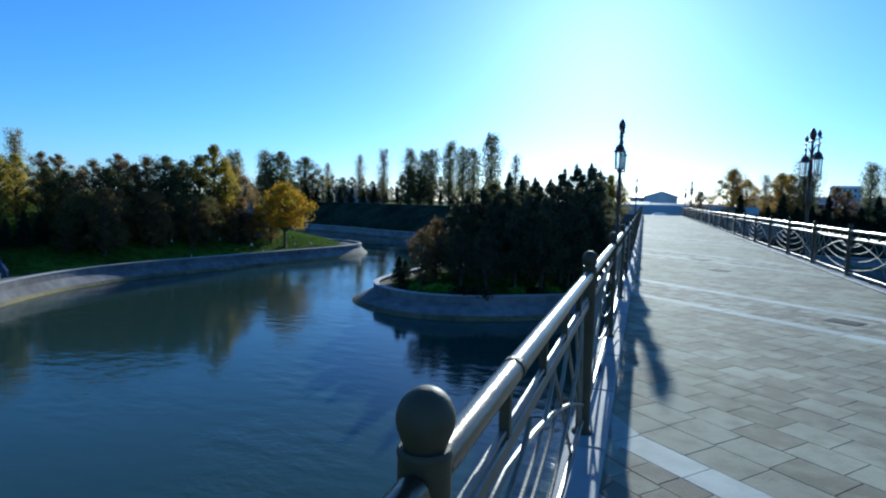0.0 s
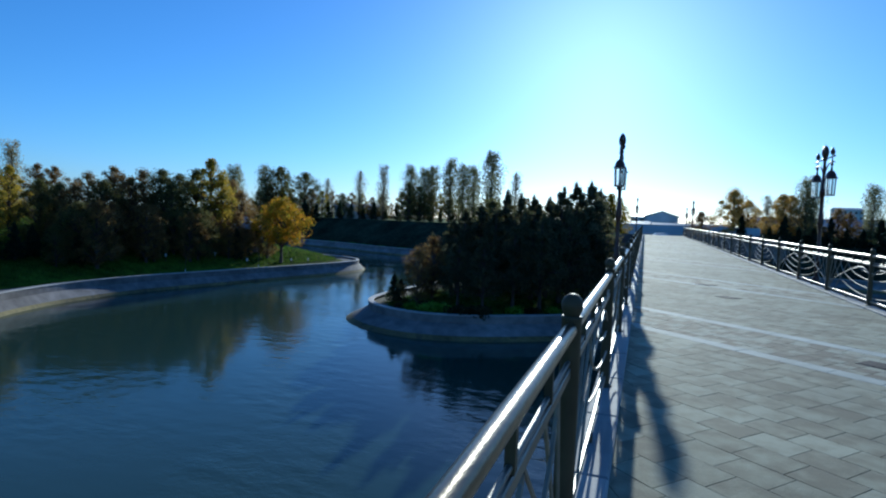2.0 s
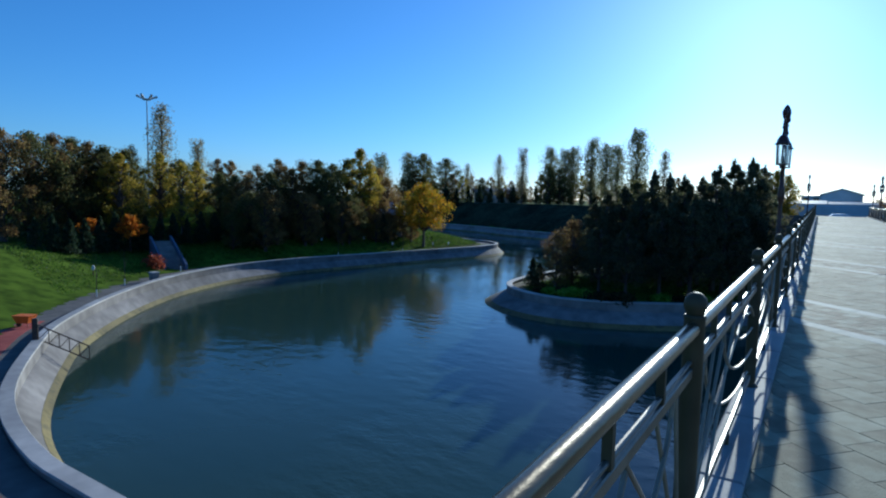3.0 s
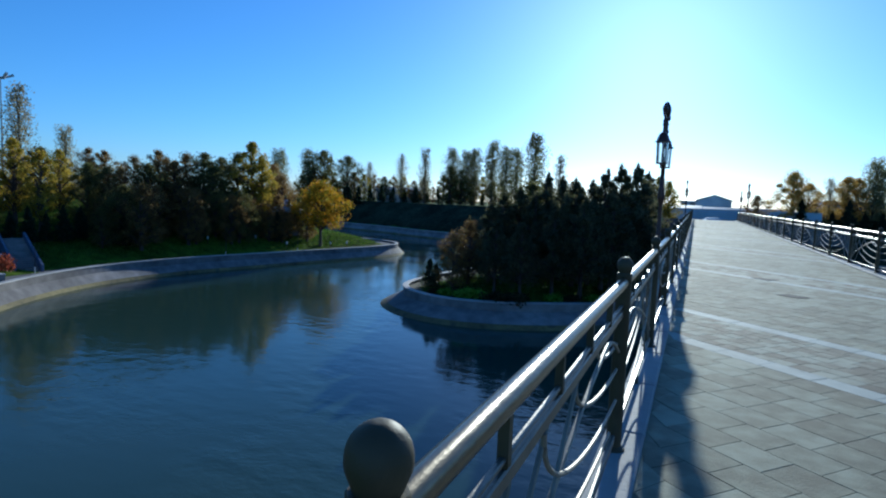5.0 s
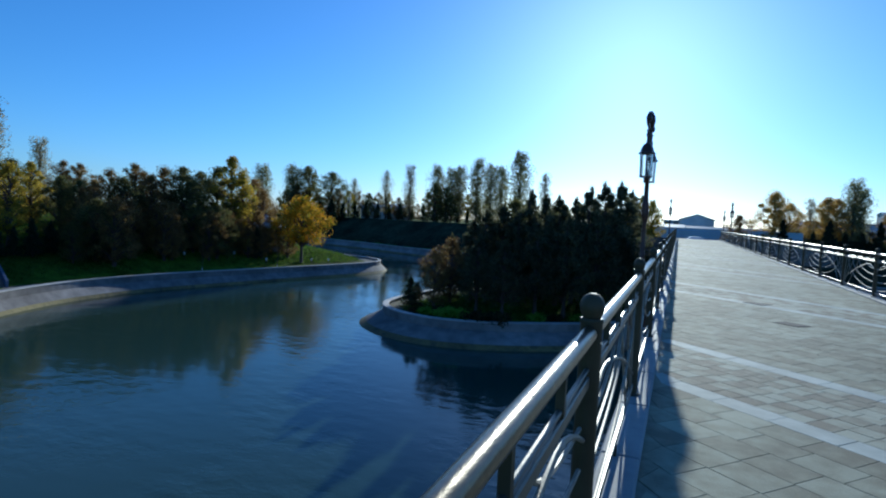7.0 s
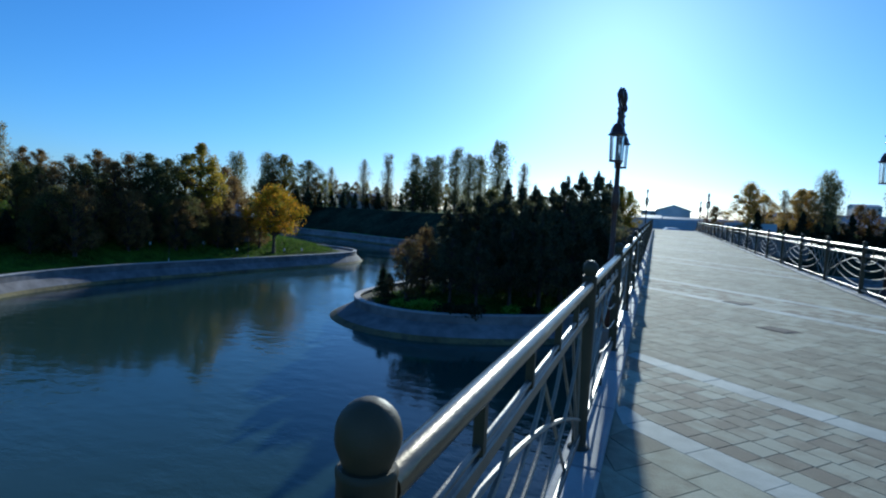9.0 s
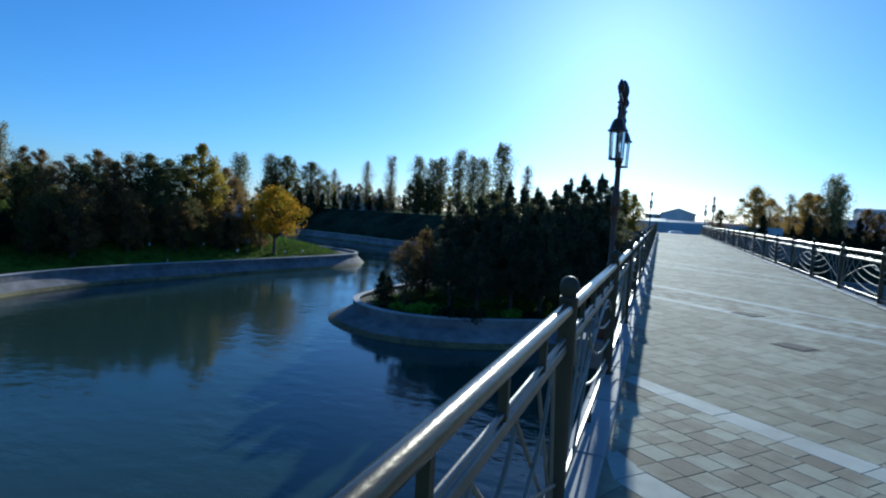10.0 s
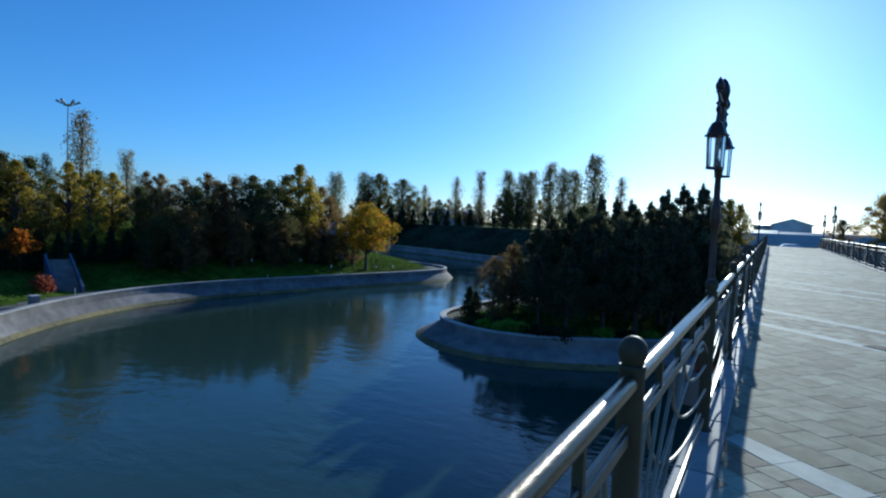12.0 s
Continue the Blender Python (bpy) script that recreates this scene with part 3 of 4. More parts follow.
def pine(name, label, h, spread, seed, count=4200, material=None):
    rng = np.random.default_rng(seed)
    blobs, limbs = [], []
    z, i = h * 0.17, 0
    while z < h * 0.97:
        u = (z / h - 0.12) / 0.85
        rad = spread * (1 - u ** 1.5) * (0.75 + 0.35 * rng.random()) + 0.12
        for _ in range(5 if u < 0.8 else 3):
            a = rng.random() * 6.28
            tip = (rad * math.cos(a), rad * math.sin(a), z + rad * 0.25)
            limbs.append(((0, 0, z), tip))
            for q in (0.45, 0.75, 1.0):
                br = 0.16 + 0.16 * rad * (1.1 - 0.4 * q)
                blobs.append(((tip[0] * q, tip[1] * q, z + rad * 0.25 * q * q + 0.1), (br, br, max(br * 1.3, 0.3)), 1))
        z += h * 0.058
    for i in range(4):
        a = rng.random() * 6.28
        blobs.append(((0.16 * math.cos(a), 0.16 * math.sin(a), h - 0.2 - 0.25 * i), (0.1, 0.1, 0.42), 1))
    per = max(4, count // len(blobs))
    blobs = [(c, r, per) for c, r, _ in blobs]
    t = thing(name, label, "tree", "island pines")
    part("trunk", trunk_shape(h, 0.018 * h, limbs, rng, 0.97), M_BARK, t, smooth=True)
    part("crown", leaf_mesh("crown", blobs, 0.095, material or L_PINE, seed, long=2.4, droop=-0.6), None, t)
    return t


def poplar(name, label, h, spread, seed, material, count=2600, bare=0.15):
    rng = np.random.default_rng(seed)
    blobs, limbs = [], []
    for i in range(34):
        u = (i + 0.5) / 34
        z = h * (bare + (1 - bare) * u)
        rad = spread * (0.25 + 0.75 * math.sin(math.pi * min(1, 0.12 + 0.78 * u)) ** 0.8) * (0.75 + 0.5 * rng.random())
        a, d = i * 2.4, rad * (0.25 + 0.45 * rng.random())
        c = (d * math.cos(a), d * math.sin(a), z)
        limbs.append(((0, 0, z - rad * 1.2), c))
        br = rad * (0.38 + 0.3 * rng.random())
        blobs.append((c, (br, br, br * 1.3), count // 34))
    t = thing(name, label, "tree", "poplars")
    part("trunk", trunk_shape(h, 0.012 * h, limbs, rng, 0.95), M_BARK, t, smooth=True)
    part("crown", leaf_mesh("crown", blobs, 0.15, material, seed, droop=-0.3), None, t)
    return t


def cypress(name, label, h, spread, seed, material=None, count=1500):
    rng = np.random.default_rng(seed)
    blobs = []
    for i in range(18):
        u = (i + 0.3) / 18
        rad = spread * (1 - u) ** 0.75
        for _ in range(3):
            a = rng.random() * 6.28
            blobs.append(((rad * 0.5 * math.cos(a), rad * 0.5 * math.sin(a), h * (0.04 + 0.96 * u)), (rad * 0.55 + 0.03, rad * 0.55 + 0.03, h * 0.06), count // 54))
    t = thing(name, label, "tree", "small conifers")
    part("trunk", trunk_shape(h, 0.02 * h, [], rng, 0.9), M_BARK, t, smooth=True)
    part("crown", leaf_mesh("crown", blobs, 0.09, material or L_PINE, seed, long=1.4, droop=-0.6), None, t)
    return t


def shrub(name, label, spread, h, seed, material, count=700):
    rng = np.random.default_rng(seed)
    blobs = [((spread * 0.6 * rng.normal() * 0.6, spread * 0.6 * rng.normal() * 0.6, h * (0.3 + 0.4 * rng.random())), (spread * 0.5, spread * 0.5, h * 0.4), count // 8) for _ in range(8)]
    t = thing(name, label, "shrub", "park shrubs")
    st = Shape()
    for c, _, _ in blobs:
        st.tube([(0, 0, -0.1), (c[0] * 0.6, c[1] * 0.6, c[2] * 0.6), c], [0.02, 0.014, 0.005], 5)
    part("stems", st, M_BARK, t)
    part("leaves", leaf_mesh("leaves", blobs, 0.09, material, seed), None, t)
    return t


used = set()


def plant(src, x, y, scale=1.0, turn=0.0, z=None):
    m = pose(x, y, (gz(x, y) if z is None else z), 0, 0, turn) @ Matrix.Scale(scale, 4)
    if src not in used:
        used.add(src)
        src.matrix_basis = m
        return src
    c = copy_thing(src, pose(x, y, (gz(x, y) if z is None else z), 0, 0, turn))
    c.scale = (scale, scale, scale)
    return c


EYE_B = (0.4, 8.3, 1.43)


def heading(az, d):
    return EYE_B[0] + d * math.sin(radians(az)), EYE_B[1] + d * math.cos(radians(az))


def plant_to(src, h, az, el, d, turn=0.0):
    """Plant a tree of height h, scaled so that its top stands el degrees above the bridge's eye level."""
    if az < 0 and el > -1.3:
        az, el = az + 0.45, el + 0.25 - 0.018 * az
    x, y = heading(az, d)
    base = gz(x, y)
    while base < -6.4 and d < 260:
        d += 4.0
        x, y = heading(az, d)
        base = gz(x, y)
    return plant(src, x, y, max(0.15, (EYE_B[2] + d * math.tan(radians(el)) - base) / h), turn)


pines = [pine("pine_tree", "dense dark green pine tree with upright shoots", 10.5, 3.1, 40 + i, 9500) for i in range(4)]
darks = [broadleaf("park_tree", "dark green broadleaf park tree in early autumn", L_DARK, 10, 3.6, 60 + i, 13000, 0.095, 0.06) for i in range(3)]
browns = [broadleaf("park_tree", "brownish autumn park tree with thinning leaves", L_BROWN, 10, 3.3, 70 + i, 11000, 0.09, 0.08) for i in range(3)]
yellows = [broadleaf("park_tree", "slender yellow-green autumn tree", L_YELLOW, 11, 2.6, 80 + i, 9000, 0.095, 0.15) for i in range(3)]
gold = broadleaf("gold_tree", "round golden-yellow autumn tree on the grassy bank", L_GOLD, 7.2, 3.3, 90, 13000, 0.085, 0.34)
orange = broadleaf("orange_tree", "low bright orange autumn tree", L_ORANGE, 5, 2.0, 91, 2600, 0.14, 0.45)
poplars = [poplar("poplar_tree", "tall slender poplar with thinning autumn leaves", 17, 3.1, 100 + i, L_POPLAR, 9000) for i in range(3)]
willows = [broadleaf("willow_tree", "pale golden willow tree with fine thin foliage", L_WILLOW, 10, 3.6, 95 + i, 22000, 0.085, 0.04, "far willows") for i in range(2)]
bare = [poplar("poplar_tree", "tall pale poplar with sparse thin foliage", 17, 2.6, 105 + i, L_PALE, 4500) for i in range(2)]
conifers = [cypress("small_conifer", "small dark cone-shaped conifer", 3.4, 1.05, 110 + i, L_CONE, 2200) for i in range(2)]
shrubs = [shrub("shrub", "low bright green garden shrub", 1.1, 0.9, 120, L_SHRUB), shrub("shrub", "low dark green garden shrub", 1.0, 0.8, 121, L_HEDGE), shrub("shrub", "small red-leaved garden shrub", 0.9, 1.2, 122, L_RED)]

rnd = random.Random(7)
KINDS = {"d": (darks + browns[:1], 10), "b": (browns, 10), "y": (yellows, 11), "p": (poplars, 17.4), "w": (bare, 17.4), "i": (pines, 10.9), "v": (willows, 10)}


def grove(rows):
    for kind, az, el, d in rows:
        pool, h = KINDS[kind]
        plant_to(pool[rnd.randrange(len(pool))], h, az, el, d, rnd.random() * 360)


# island wood: the skyline first, then the filling
grove([("b", -24.6, -3.3, 46), ("b", -22.8, -2.0, 48), ("i", -21.0, -0.4, 50), ("i", -19.6, 0.7, 52), ("i", -18.0, 1.4, 53), ("d", -16.6, 2.0, 56), ("i", -15.2, 3.0, 54), ("i", -13.6, 2.7, 52), ("i", -12.2, 2.6, 50), ("i", -10.6, 2.5, 52),
       ("i", -9.2, 3.6, 50), ("i", -7.7, 4.2, 52), ("i", -6.1, 4.3, 54), ("i", -5.0, 3.4, 60), ("y", -3.9, 3.0, 72), ("y", -3.0, 2.6, 82)])
for x, y, k in ((-15, 50.5, 0.62), (-12.6, 50, 0.6), (-10.5, 52.5, 0.75), (-8.2, 53, 0.8), (-6.2, 56, 0.85), (-20, 57, 0.6), (-17, 56, 0.7), (-13.5, 57, 0.75), (-9.5, 59, 0.85), (-5, 60.5, 0.9), (-19.5, 64, 0.7), (-15, 64, 0.8),
                (-11, 66, 0.85), (-6, 67, 0.9), (-18, 72, 0.8), (-13, 74, 0.9), (-8, 75, 0.95), (-4.5, 73, 0.9), (-15, 84, 0.9), (-9, 86, 0.95), (-5, 84, 0.9)):
    plant(pines[rnd.randrange(4)], x, y, k * (0.95 + 0.1 * rnd.random()), rnd.random() * 360)
for x, y, k in ((-21.4, 51.0, 0.74), (-20.5, 50.4, 0.62)):
    plant(conifers[0], x, y, k, 40).scale = (k * 1.3, k * 1.3, k)
for x, y, k, w in ((-16.5, 46.6, 1.0, 0), (-15.2, 46.9, 1.1, 0), (-18, 47.3, 0.8, 0), (-13.6, 46.6, 1.2, 1), (-12, 47.4, 1.2, 1), (-9.6, 49.6, 1.0, 0), (-8.4, 50.4, 0.9, 1), (-17.2, 47.6, 0.9, 1), (-6.8, 52, 0.8, 0), (-19.4, 47.6, 0.6, 1), (-14.4, 47.4, 0.8, 1)):
    plant(shrubs[w], x, y, k, rnd.random() * 360)


# peninsula and west park
def shore(az):
    return float(np.interp(az, (-72, -68, -60, -51, -45, -38, -30), (49, 53, 59, 66, 71, 76.5, 84)))


gx, gy = heading(-37.6, 84)
plant(gold, gx, gy, (EYE_B[2] + 84 * math.tan(radians(1.25)) - gz(gx, gy)) / 7.2, 20)
grove([(k, az, el, shore(az) + far) for k, az, el, far in (("d", -68.3, 2.7, 24), ("y", -67.3, 2.2, 20), ("d", -66.5, 2.5, 26), ("w", -65.4, 2.6, 40), ("y", -63.8, 2.4, 22), ("w", -63.0, 6.4, 40), ("y", -62.2, 1.6, 16), ("w", -59.6, 3.6, 50),
       ("d", -58.1, 2.1, 40), ("d", -56.9, 2.0, 38), ("b", -55.0, 1.7, 20), ("b", -53.0, 2.5, 18), ("d", -58.6, 0.8, 19), ("d", -57.2, 0.6, 17), ("y", -60.6, 1.8, 22))])
grove([(k, az, el, shore(az) + far) for k, az, el, far in (("b", -50.6, 2.4, 18), ("d", -49.1, 2.6, 16), ("d", -47.5, 2.3, 18), ("d", -46.0, 2.9, 17), ("y", -44.8, 4.1, 14), ("y", -43.8, 2.6, 13), ("b", -42.6, 2.0, 20), ("b", -41.8, 1.0, 16),
       ("d", -51.8, 1.6, 15), ("d", -54.0, 1.2, 14), ("b", -52.2, 1.8, 24), ("d", -48.4, 1.4, 13), ("b", -56.2, 0.8, 14))])
for i in range(28):
    az = -57.5 + 0.66 * i
    grove([("db"[rnd.randrange(2)], az + 0.3 * rnd.random(), -0.7 - 1.1 * rnd.random(), shore(az) + 8 + 4 * rnd.random())])
for i in range(9):
    az = -72 + 1.7 * i
    grove([("dyd"[i % 3], az, 0.2 + 1.8 * rnd.random(), shore(az) + 26 + 6 * rnd.random())])
grove([("b", -69.5, 3.0, 78), ("d", -70.8, 3.2, 76), ("b", -72.2, 3.4, 74), ("d", -74, 3.4, 72), ("d", -76, 3.6, 70)])
for az, el, d in ((-66.6, -2.3, 66), (-69.6, -2.6, 66)):
    plant_to(orange, 5, az, el, d, az)
for i in range(16):
    az = -74 + 1.25 * i
    plant_to(conifers[i % 2], 3.4, az, -2.7 + 0.8 * rnd.random(), shore(az) + 12 + 2 * rnd.random(), i * 40)
for az, el, d in ((-57.2, -1.9, 76), (-55.8, -2.4, 72), (-40.9, -2.2, 84), (-41.9, -2.0, 82), (-39.9, -1.6, 88), (-58.6, -2.6, 74)):
    plant_to(conifers[0], 3.4, az, el, d, az)
rx, ry = heading(-65.0, 60)
plant(shrubs[2], rx, ry, 1.3, 10)



# tufts of longer grass that catch the low sun
def grass_tufts(name, label, x0, x1, y0, y1, count, seed, tall=0.26):
    rng = np.random.default_rng(seed)
    x, y = x0 + (x1 - x0) * rng.random(count), y0 + (y1 - y0) * rng.random(count)
    z = ground_z(x, y)
    land = (z > -6.62) & (dist_to(x, y, bank_coarse) > 3.4) & (dist_to(x, y, isle_coarse, True) > 2.1)
    x, y, z = x[land], y[land], z[land]
    n = len(x)
    a, h = rng.random(n) * 6.283, tall * (0.5 + 0.7 * rng.random(n))
    w, lean = 0.045 + 0.04 * rng.random(n), rng.normal(size=(n, 2)) * 0.09
    base = np.stack([x, y, z - 0.03], 1)
    side = np.stack([np.cos(a) * w, np.sin(a) * w, 0 * w], 1)
    tip = base + np.stack([lean[:, 0], lean[:, 1], h], 1)
    v = np.stack([base - side, base + side, tip], 1).reshape(-1, 3)
    me = bpy.data.meshes.new(name)
    me.from_pydata(v.tolist(), [], np.arange(3 * n).reshape(-1, 3).tolist())
    me.materials.append(M_BLADE)
    tagged(new(name, me), label, "grass", kind="stuff")


grass_tufts("grass", "sunlit bright green grass on the mound of the peninsula", -66, -46, 70, 92, 16000, 301)
grass_tufts("grass", "mown green lawn beside the promenade", -66, -42, 22, 48, 16000, 302, 0.2)
grass_tufts("grass", "short green grass round the island trees", -22, -3, 46, 60, 9000, 303, 0.2)
grass_tufts("grass", "green grass between the park trees on the slope", -78, -52, 46, 72, 9000, 304)

# far shore
grove([("w", -29.3, 3.6, 180), ("w", -26.9, 4.4, 178), ("p", -24.1, 4.5, 180), ("p", -22.7, 4.3, 178), ("p", -21.9, 4.6, 179), ("p", -20.1, 5.4, 177), ("p", -18.7, 4.9, 176), ("p", -17.6, 4.8, 178), ("p", -15.8, 6.4, 174),
       ("w", -13.3, 4.4, 176), ("p", -41.3, 3.2, 190), ("p", -38.5, 3.4, 187), ("d", -37.0, 3.7, 188), ("d", -34.7, 3.3, 186), ("w", -32.5, 2.6, 186), ("d", -24.3, 2.8, 172), ("d", -23.2, 2.6, 172)])
for i in range(30):
    az = -39 + 1.0 * i
    grove([("dbyb"[i % 4], az, 0.6 + 1.5 * rnd.random(), 180 + 12 * rnd.random())])
grove([("v", 7.7, 3.9, 126), ("v", 8.9, 2.8, 128), ("w", 10.4, 3.1, 130), ("v", 11.6, 3.4, 130), ("v", 12.3, 3.3, 132), ("p", 13.4, 4.7, 128), ("p", 13.9, 3.9, 130), ("b", 15.8, 2.2, 128), ("b", 16.6, 1.8, 130),
       ("p", 18.1, 4.0, 134), ("p", 19.5, 3.8, 136), ("p", 20.3, 3.6, 134), ("w", 21.0, 3.4, 136), ("d", 5.0, 1.7, 118), ("d", 22.5, 3.0, 134), ("b", 24, 2.6, 132), ("d", 26, 2.8, 130)])
for i in range(14):
    plant_to(conifers[i % 2], 3.4, 8.4 + 1.15 * i, 0.3 + 0.9 * (i % 3 == 0), 124 + 3 * rnd.random(), i * 50)
for i in range(22):
    az = -37 + i * 1.15
    plant_to(conifers[i % 2], 3.4, az, 0.0 + 0.8 * rnd.random(), 178 + 3 * rnd.random(), i * 50)

# clipped hedge along the far shore
for i in range(40):
    x = 12 + 2.1 * i
    y = float(np.interp(x, (10, 60, 150), (116, 112, 104))) + 16.8
    plant(shrubs[1], x, y, 2.0 + 0.5 * rnd.random(), i * 61)


# ---- buildings beyond the water ----
M_WHITE = mat("white_render", [(0.60, 0.60, 0.58), (0.72, 0.72, 0.70)], 0.8, 0.8, bump=0.2, bscale=10, stain=0.3)
M_GREYW = mat("grey_render", [(0.34, 0.36, 0.38), (0.44, 0.46, 0.48)], 0.6, 0.8, bump=0.2, bscale=10, stain=0.3)
M_ROOF = mat("sheet_roof", [(0.30, 0.34, 0.37), (0.42, 0.46, 0.48)], 0.9, 0.5, metal=0.2, bump=0.3, bscale=6, stretch=(6, 0.5, 1))
M_PANE = mat("window_pane", [(0.03, 0.04, 0.05), (0.05, 0.06, 0.075)], 2, 0.12, bump=0)
# stair side walls: their bluish shade is put into this dark colour
M_SHADEWALL = mat("shaded_stair_wall", [(0.10, 0.12, 0.18), (0.15, 0.17, 0.24)], 3, 0.7, spec=0.2)
M_DARKW = mat("dark_timber", [(0.05, 0.035, 0.025), (0.09, 0.06, 0.045)], 5, 0.6)


def house(label, x, y, w, d, h, roof, turn, wall_m=None, cols=4, rows=1, base=None):
    """A plain building with a gabled roof, windows with frames and a door on the canal side."""
    t = thing("house", label, "building", "far buildings", at=pose(x, y, gz(x, y) if base is None else base, 0, 0, turn))
    part("wall", Shape().box((-w / 2, -d / 2, -0.5), (w / 2, d / 2, h), 0.03), wall_m or M_WHITE, t)
    r = Shape()
    o = 0.4
    r.quad_strip([[(-w / 2 - o, -d / 2 - o, h - 0.05), (-w / 2 - o, 0, h + roof), (-w / 2 - o, d / 2 + o, h - 0.05), (-w / 2 - o, d / 2 + o, h + 0.1), (-w / 2 - o, 0, h + roof + 0.15), (-w / 2 - o, -d / 2 - o, h + 0.1)],
                  [(w / 2 + o, -d / 2 - o, h - 0.05), (w / 2 + o, 0, h + roof), (w / 2 + o, d / 2 + o, h - 0.05), (w / 2 + o, d / 2 + o, h + 0.1), (w / 2 + o, 0, h + roof + 0.15), (w / 2 + o, -d / 2 - o, h + 0.1)]])
    part("roof", r, M_ROOF, t, "pale sheet-metal roof")
    for sx in (-w / 2 + 0.02, w / 2 - 0.02):
        g = Shape().quad_strip([[(sx - 0.02, -d / 2, h - 0.02), (sx - 0.02, 0, h + roof - 0.02), (sx - 0.02, d / 2, h - 0.02)], [(sx + 0.02, -d / 2, h - 0.02), (sx + 0.02, 0, h + roof - 0.02), (sx + 0.02, d / 2, h - 0.02)]])
        part("gable", g, wall_m or M_WHITE, t)
    fh = h / rows
    for rr in range(rows):
        for c in range(cols):
            cx, cz = -w / 2 + w * (c + 0.5) / cols, fh * rr + fh * 0.55
            ww, wh = min(0.7, w / cols * 0.3), fh * 0.24
            fr = part("window", Shape().box((cx - ww - 0.08, -d / 2 - 0.06, cz - wh - 0.08), (cx + ww + 0.08, -d / 2 + 0.05, cz + wh + 0.08), 0.01), M_WHITE, t)
            part("pane", Shape().box((cx - ww, -d / 2 - 0.075, cz - wh), (cx + ww, -d / 2 - 0.02, cz + wh), 0.004), M_PANE, fr)
    return t


# blue walls made paler, so the haze of distance sits in their colour
M_HAZEBLUE = mat("haze_blue_render", [(0.48, 0.54, 0.60), (0.60, 0.66, 0.71)], 0.6, 0.8, bump=0.2, bscale=10, stain=0.3)
house("large blue building with a low gabled roof, paled for haze", 4.2, 165, 15, 7.6, 5.2, 1.3, 90, M_HAZEBLUE, 4, 2)
house("long blue wing beside the gabled building, paled for haze", -0.6, 168, 6, 8, 5.0, 0.5, 0, M_HAZEBLUE, 3, 2)
for x, y, w, h, r in ((-3, 138, 8, 2.6, 1.0), (6.5, 140, 9, 2.4, 1.0), (15, 142, 7, 2.2, 1.2), (28, 146, 14, 3.4, 0.8), (42, 140, 13, 3.2, 0.9), (58, 136, 16, 3.0, 1.0), (74, 132, 14, 3.2, 1.0)):
    house("low white house with a pale metal roof", x, y, w, 7, h, r, 0, M_WHITE, 4)
for az, d, w in ((11.6, 140, 12), (15.0, 143, 12), (18.6, 141, 12), (22.6, 143, 13)):
    hx, hy = heading(az, d)
    house("single-storey white house behind the canal trees", hx, hy, w, 8, 4.0, 1.6, 0, M_WHITE, 4, base=-1.45)
# white walls carry the tower's distance haze as colour
house("distant apartment tower, paled for haze", 118, 420, 14, 14, 17, 1.5, 0, M_WHITE, 5, 5)
house("low white park pavilion among the far trees", -92, 176, 16, 9, 4.0, 1.0, 30, M_WHITE, 5)
# long garden wall on the far shore
for x0, y0, x1, y1, h in ((-9, 134, 22, 131, 3.1), (60, 130, 90, 126, 1.3)):
    L = math.hypot(x1 - x0, y1 - y0)
    t = thing("garden_wall", "long blue garden wall on the far shore, paled for haze", "wall", "garden walls", at=pose(x0, y0, -1.5, 0, 0, math.degrees(math.atan2(y1 - y0, x1 - x0))))
    part("wall_body", Shape().box((0, -0.12, -0.4), (L, 0.12, h), 0.02), M_HAZEBLUE, t)
    part("wall_cap", Shape().box((-0.05, -0.18, h - 0.002), (L + 0.05, 0.18, h + 0.09), 0.02), M_WHITE, t)


def parked_car(at):
    t = thing("parked_car", "white parked car beyond the end of the bridge", "car", at=at)
    body = Shape()
    prof = [(-2.1, 0.35), (-2.15, 0.75), (-1.9, 0.9), (-1.3, 1.0), (-0.75, 1.42), (0.7, 1.45), (1.4, 0.98), (2.1, 0.85), (2.15, 0.4)]
    body.quad_strip([[(x * 1.0, -0.85 + 0.16 * max(0, (z - 0.95) / 0.5), z) for x, z in prof], [(x * 1.0, 0.85 - 0.16 * max(0, (z - 0.95) / 0.5), z) for x, z in prof]])
    part("body", body, mat("car_paint", [(0.62, 0.63, 0.64), (0.7, 0.71, 0.72)], 3, 0.25, bump=0, stain=0.1), t)
    part("windows", Shape().quad_strip([[(-0.72, -0.80, 1.0), (-0.6, -0.715, 1.36), (0.6, -0.715, 1.38), (1.1, -0.80, 1.02)], [(-0.72, 0.80, 1.0), (-0.6, 0.715, 1.36), (0.6, 0.715, 1.38), (1.1, 0.80, 1.02)]]), M_PANE, t)
    for x in (-1.3, 1.3):
        for y in (-0.78, 0.78):
            wh = part("wheel", Shape().tube([(x, y - 0.1, 0.32), (x, y + 0.1, 0.32)], 0.32, 18), mat("tyre", [(0.02, 0.02, 0.02), (0.03, 0.03, 0.03)], 8, 0.8), t)
            part("rim", Shape().tube([(x, y - 0.105, 0.32), (x, y + 0.105, 0.32)], 0.19, 14), M_ROOF, wh)
    return t


parked_car(pose(2.6, 96, -1.12, 0, 0, 4))


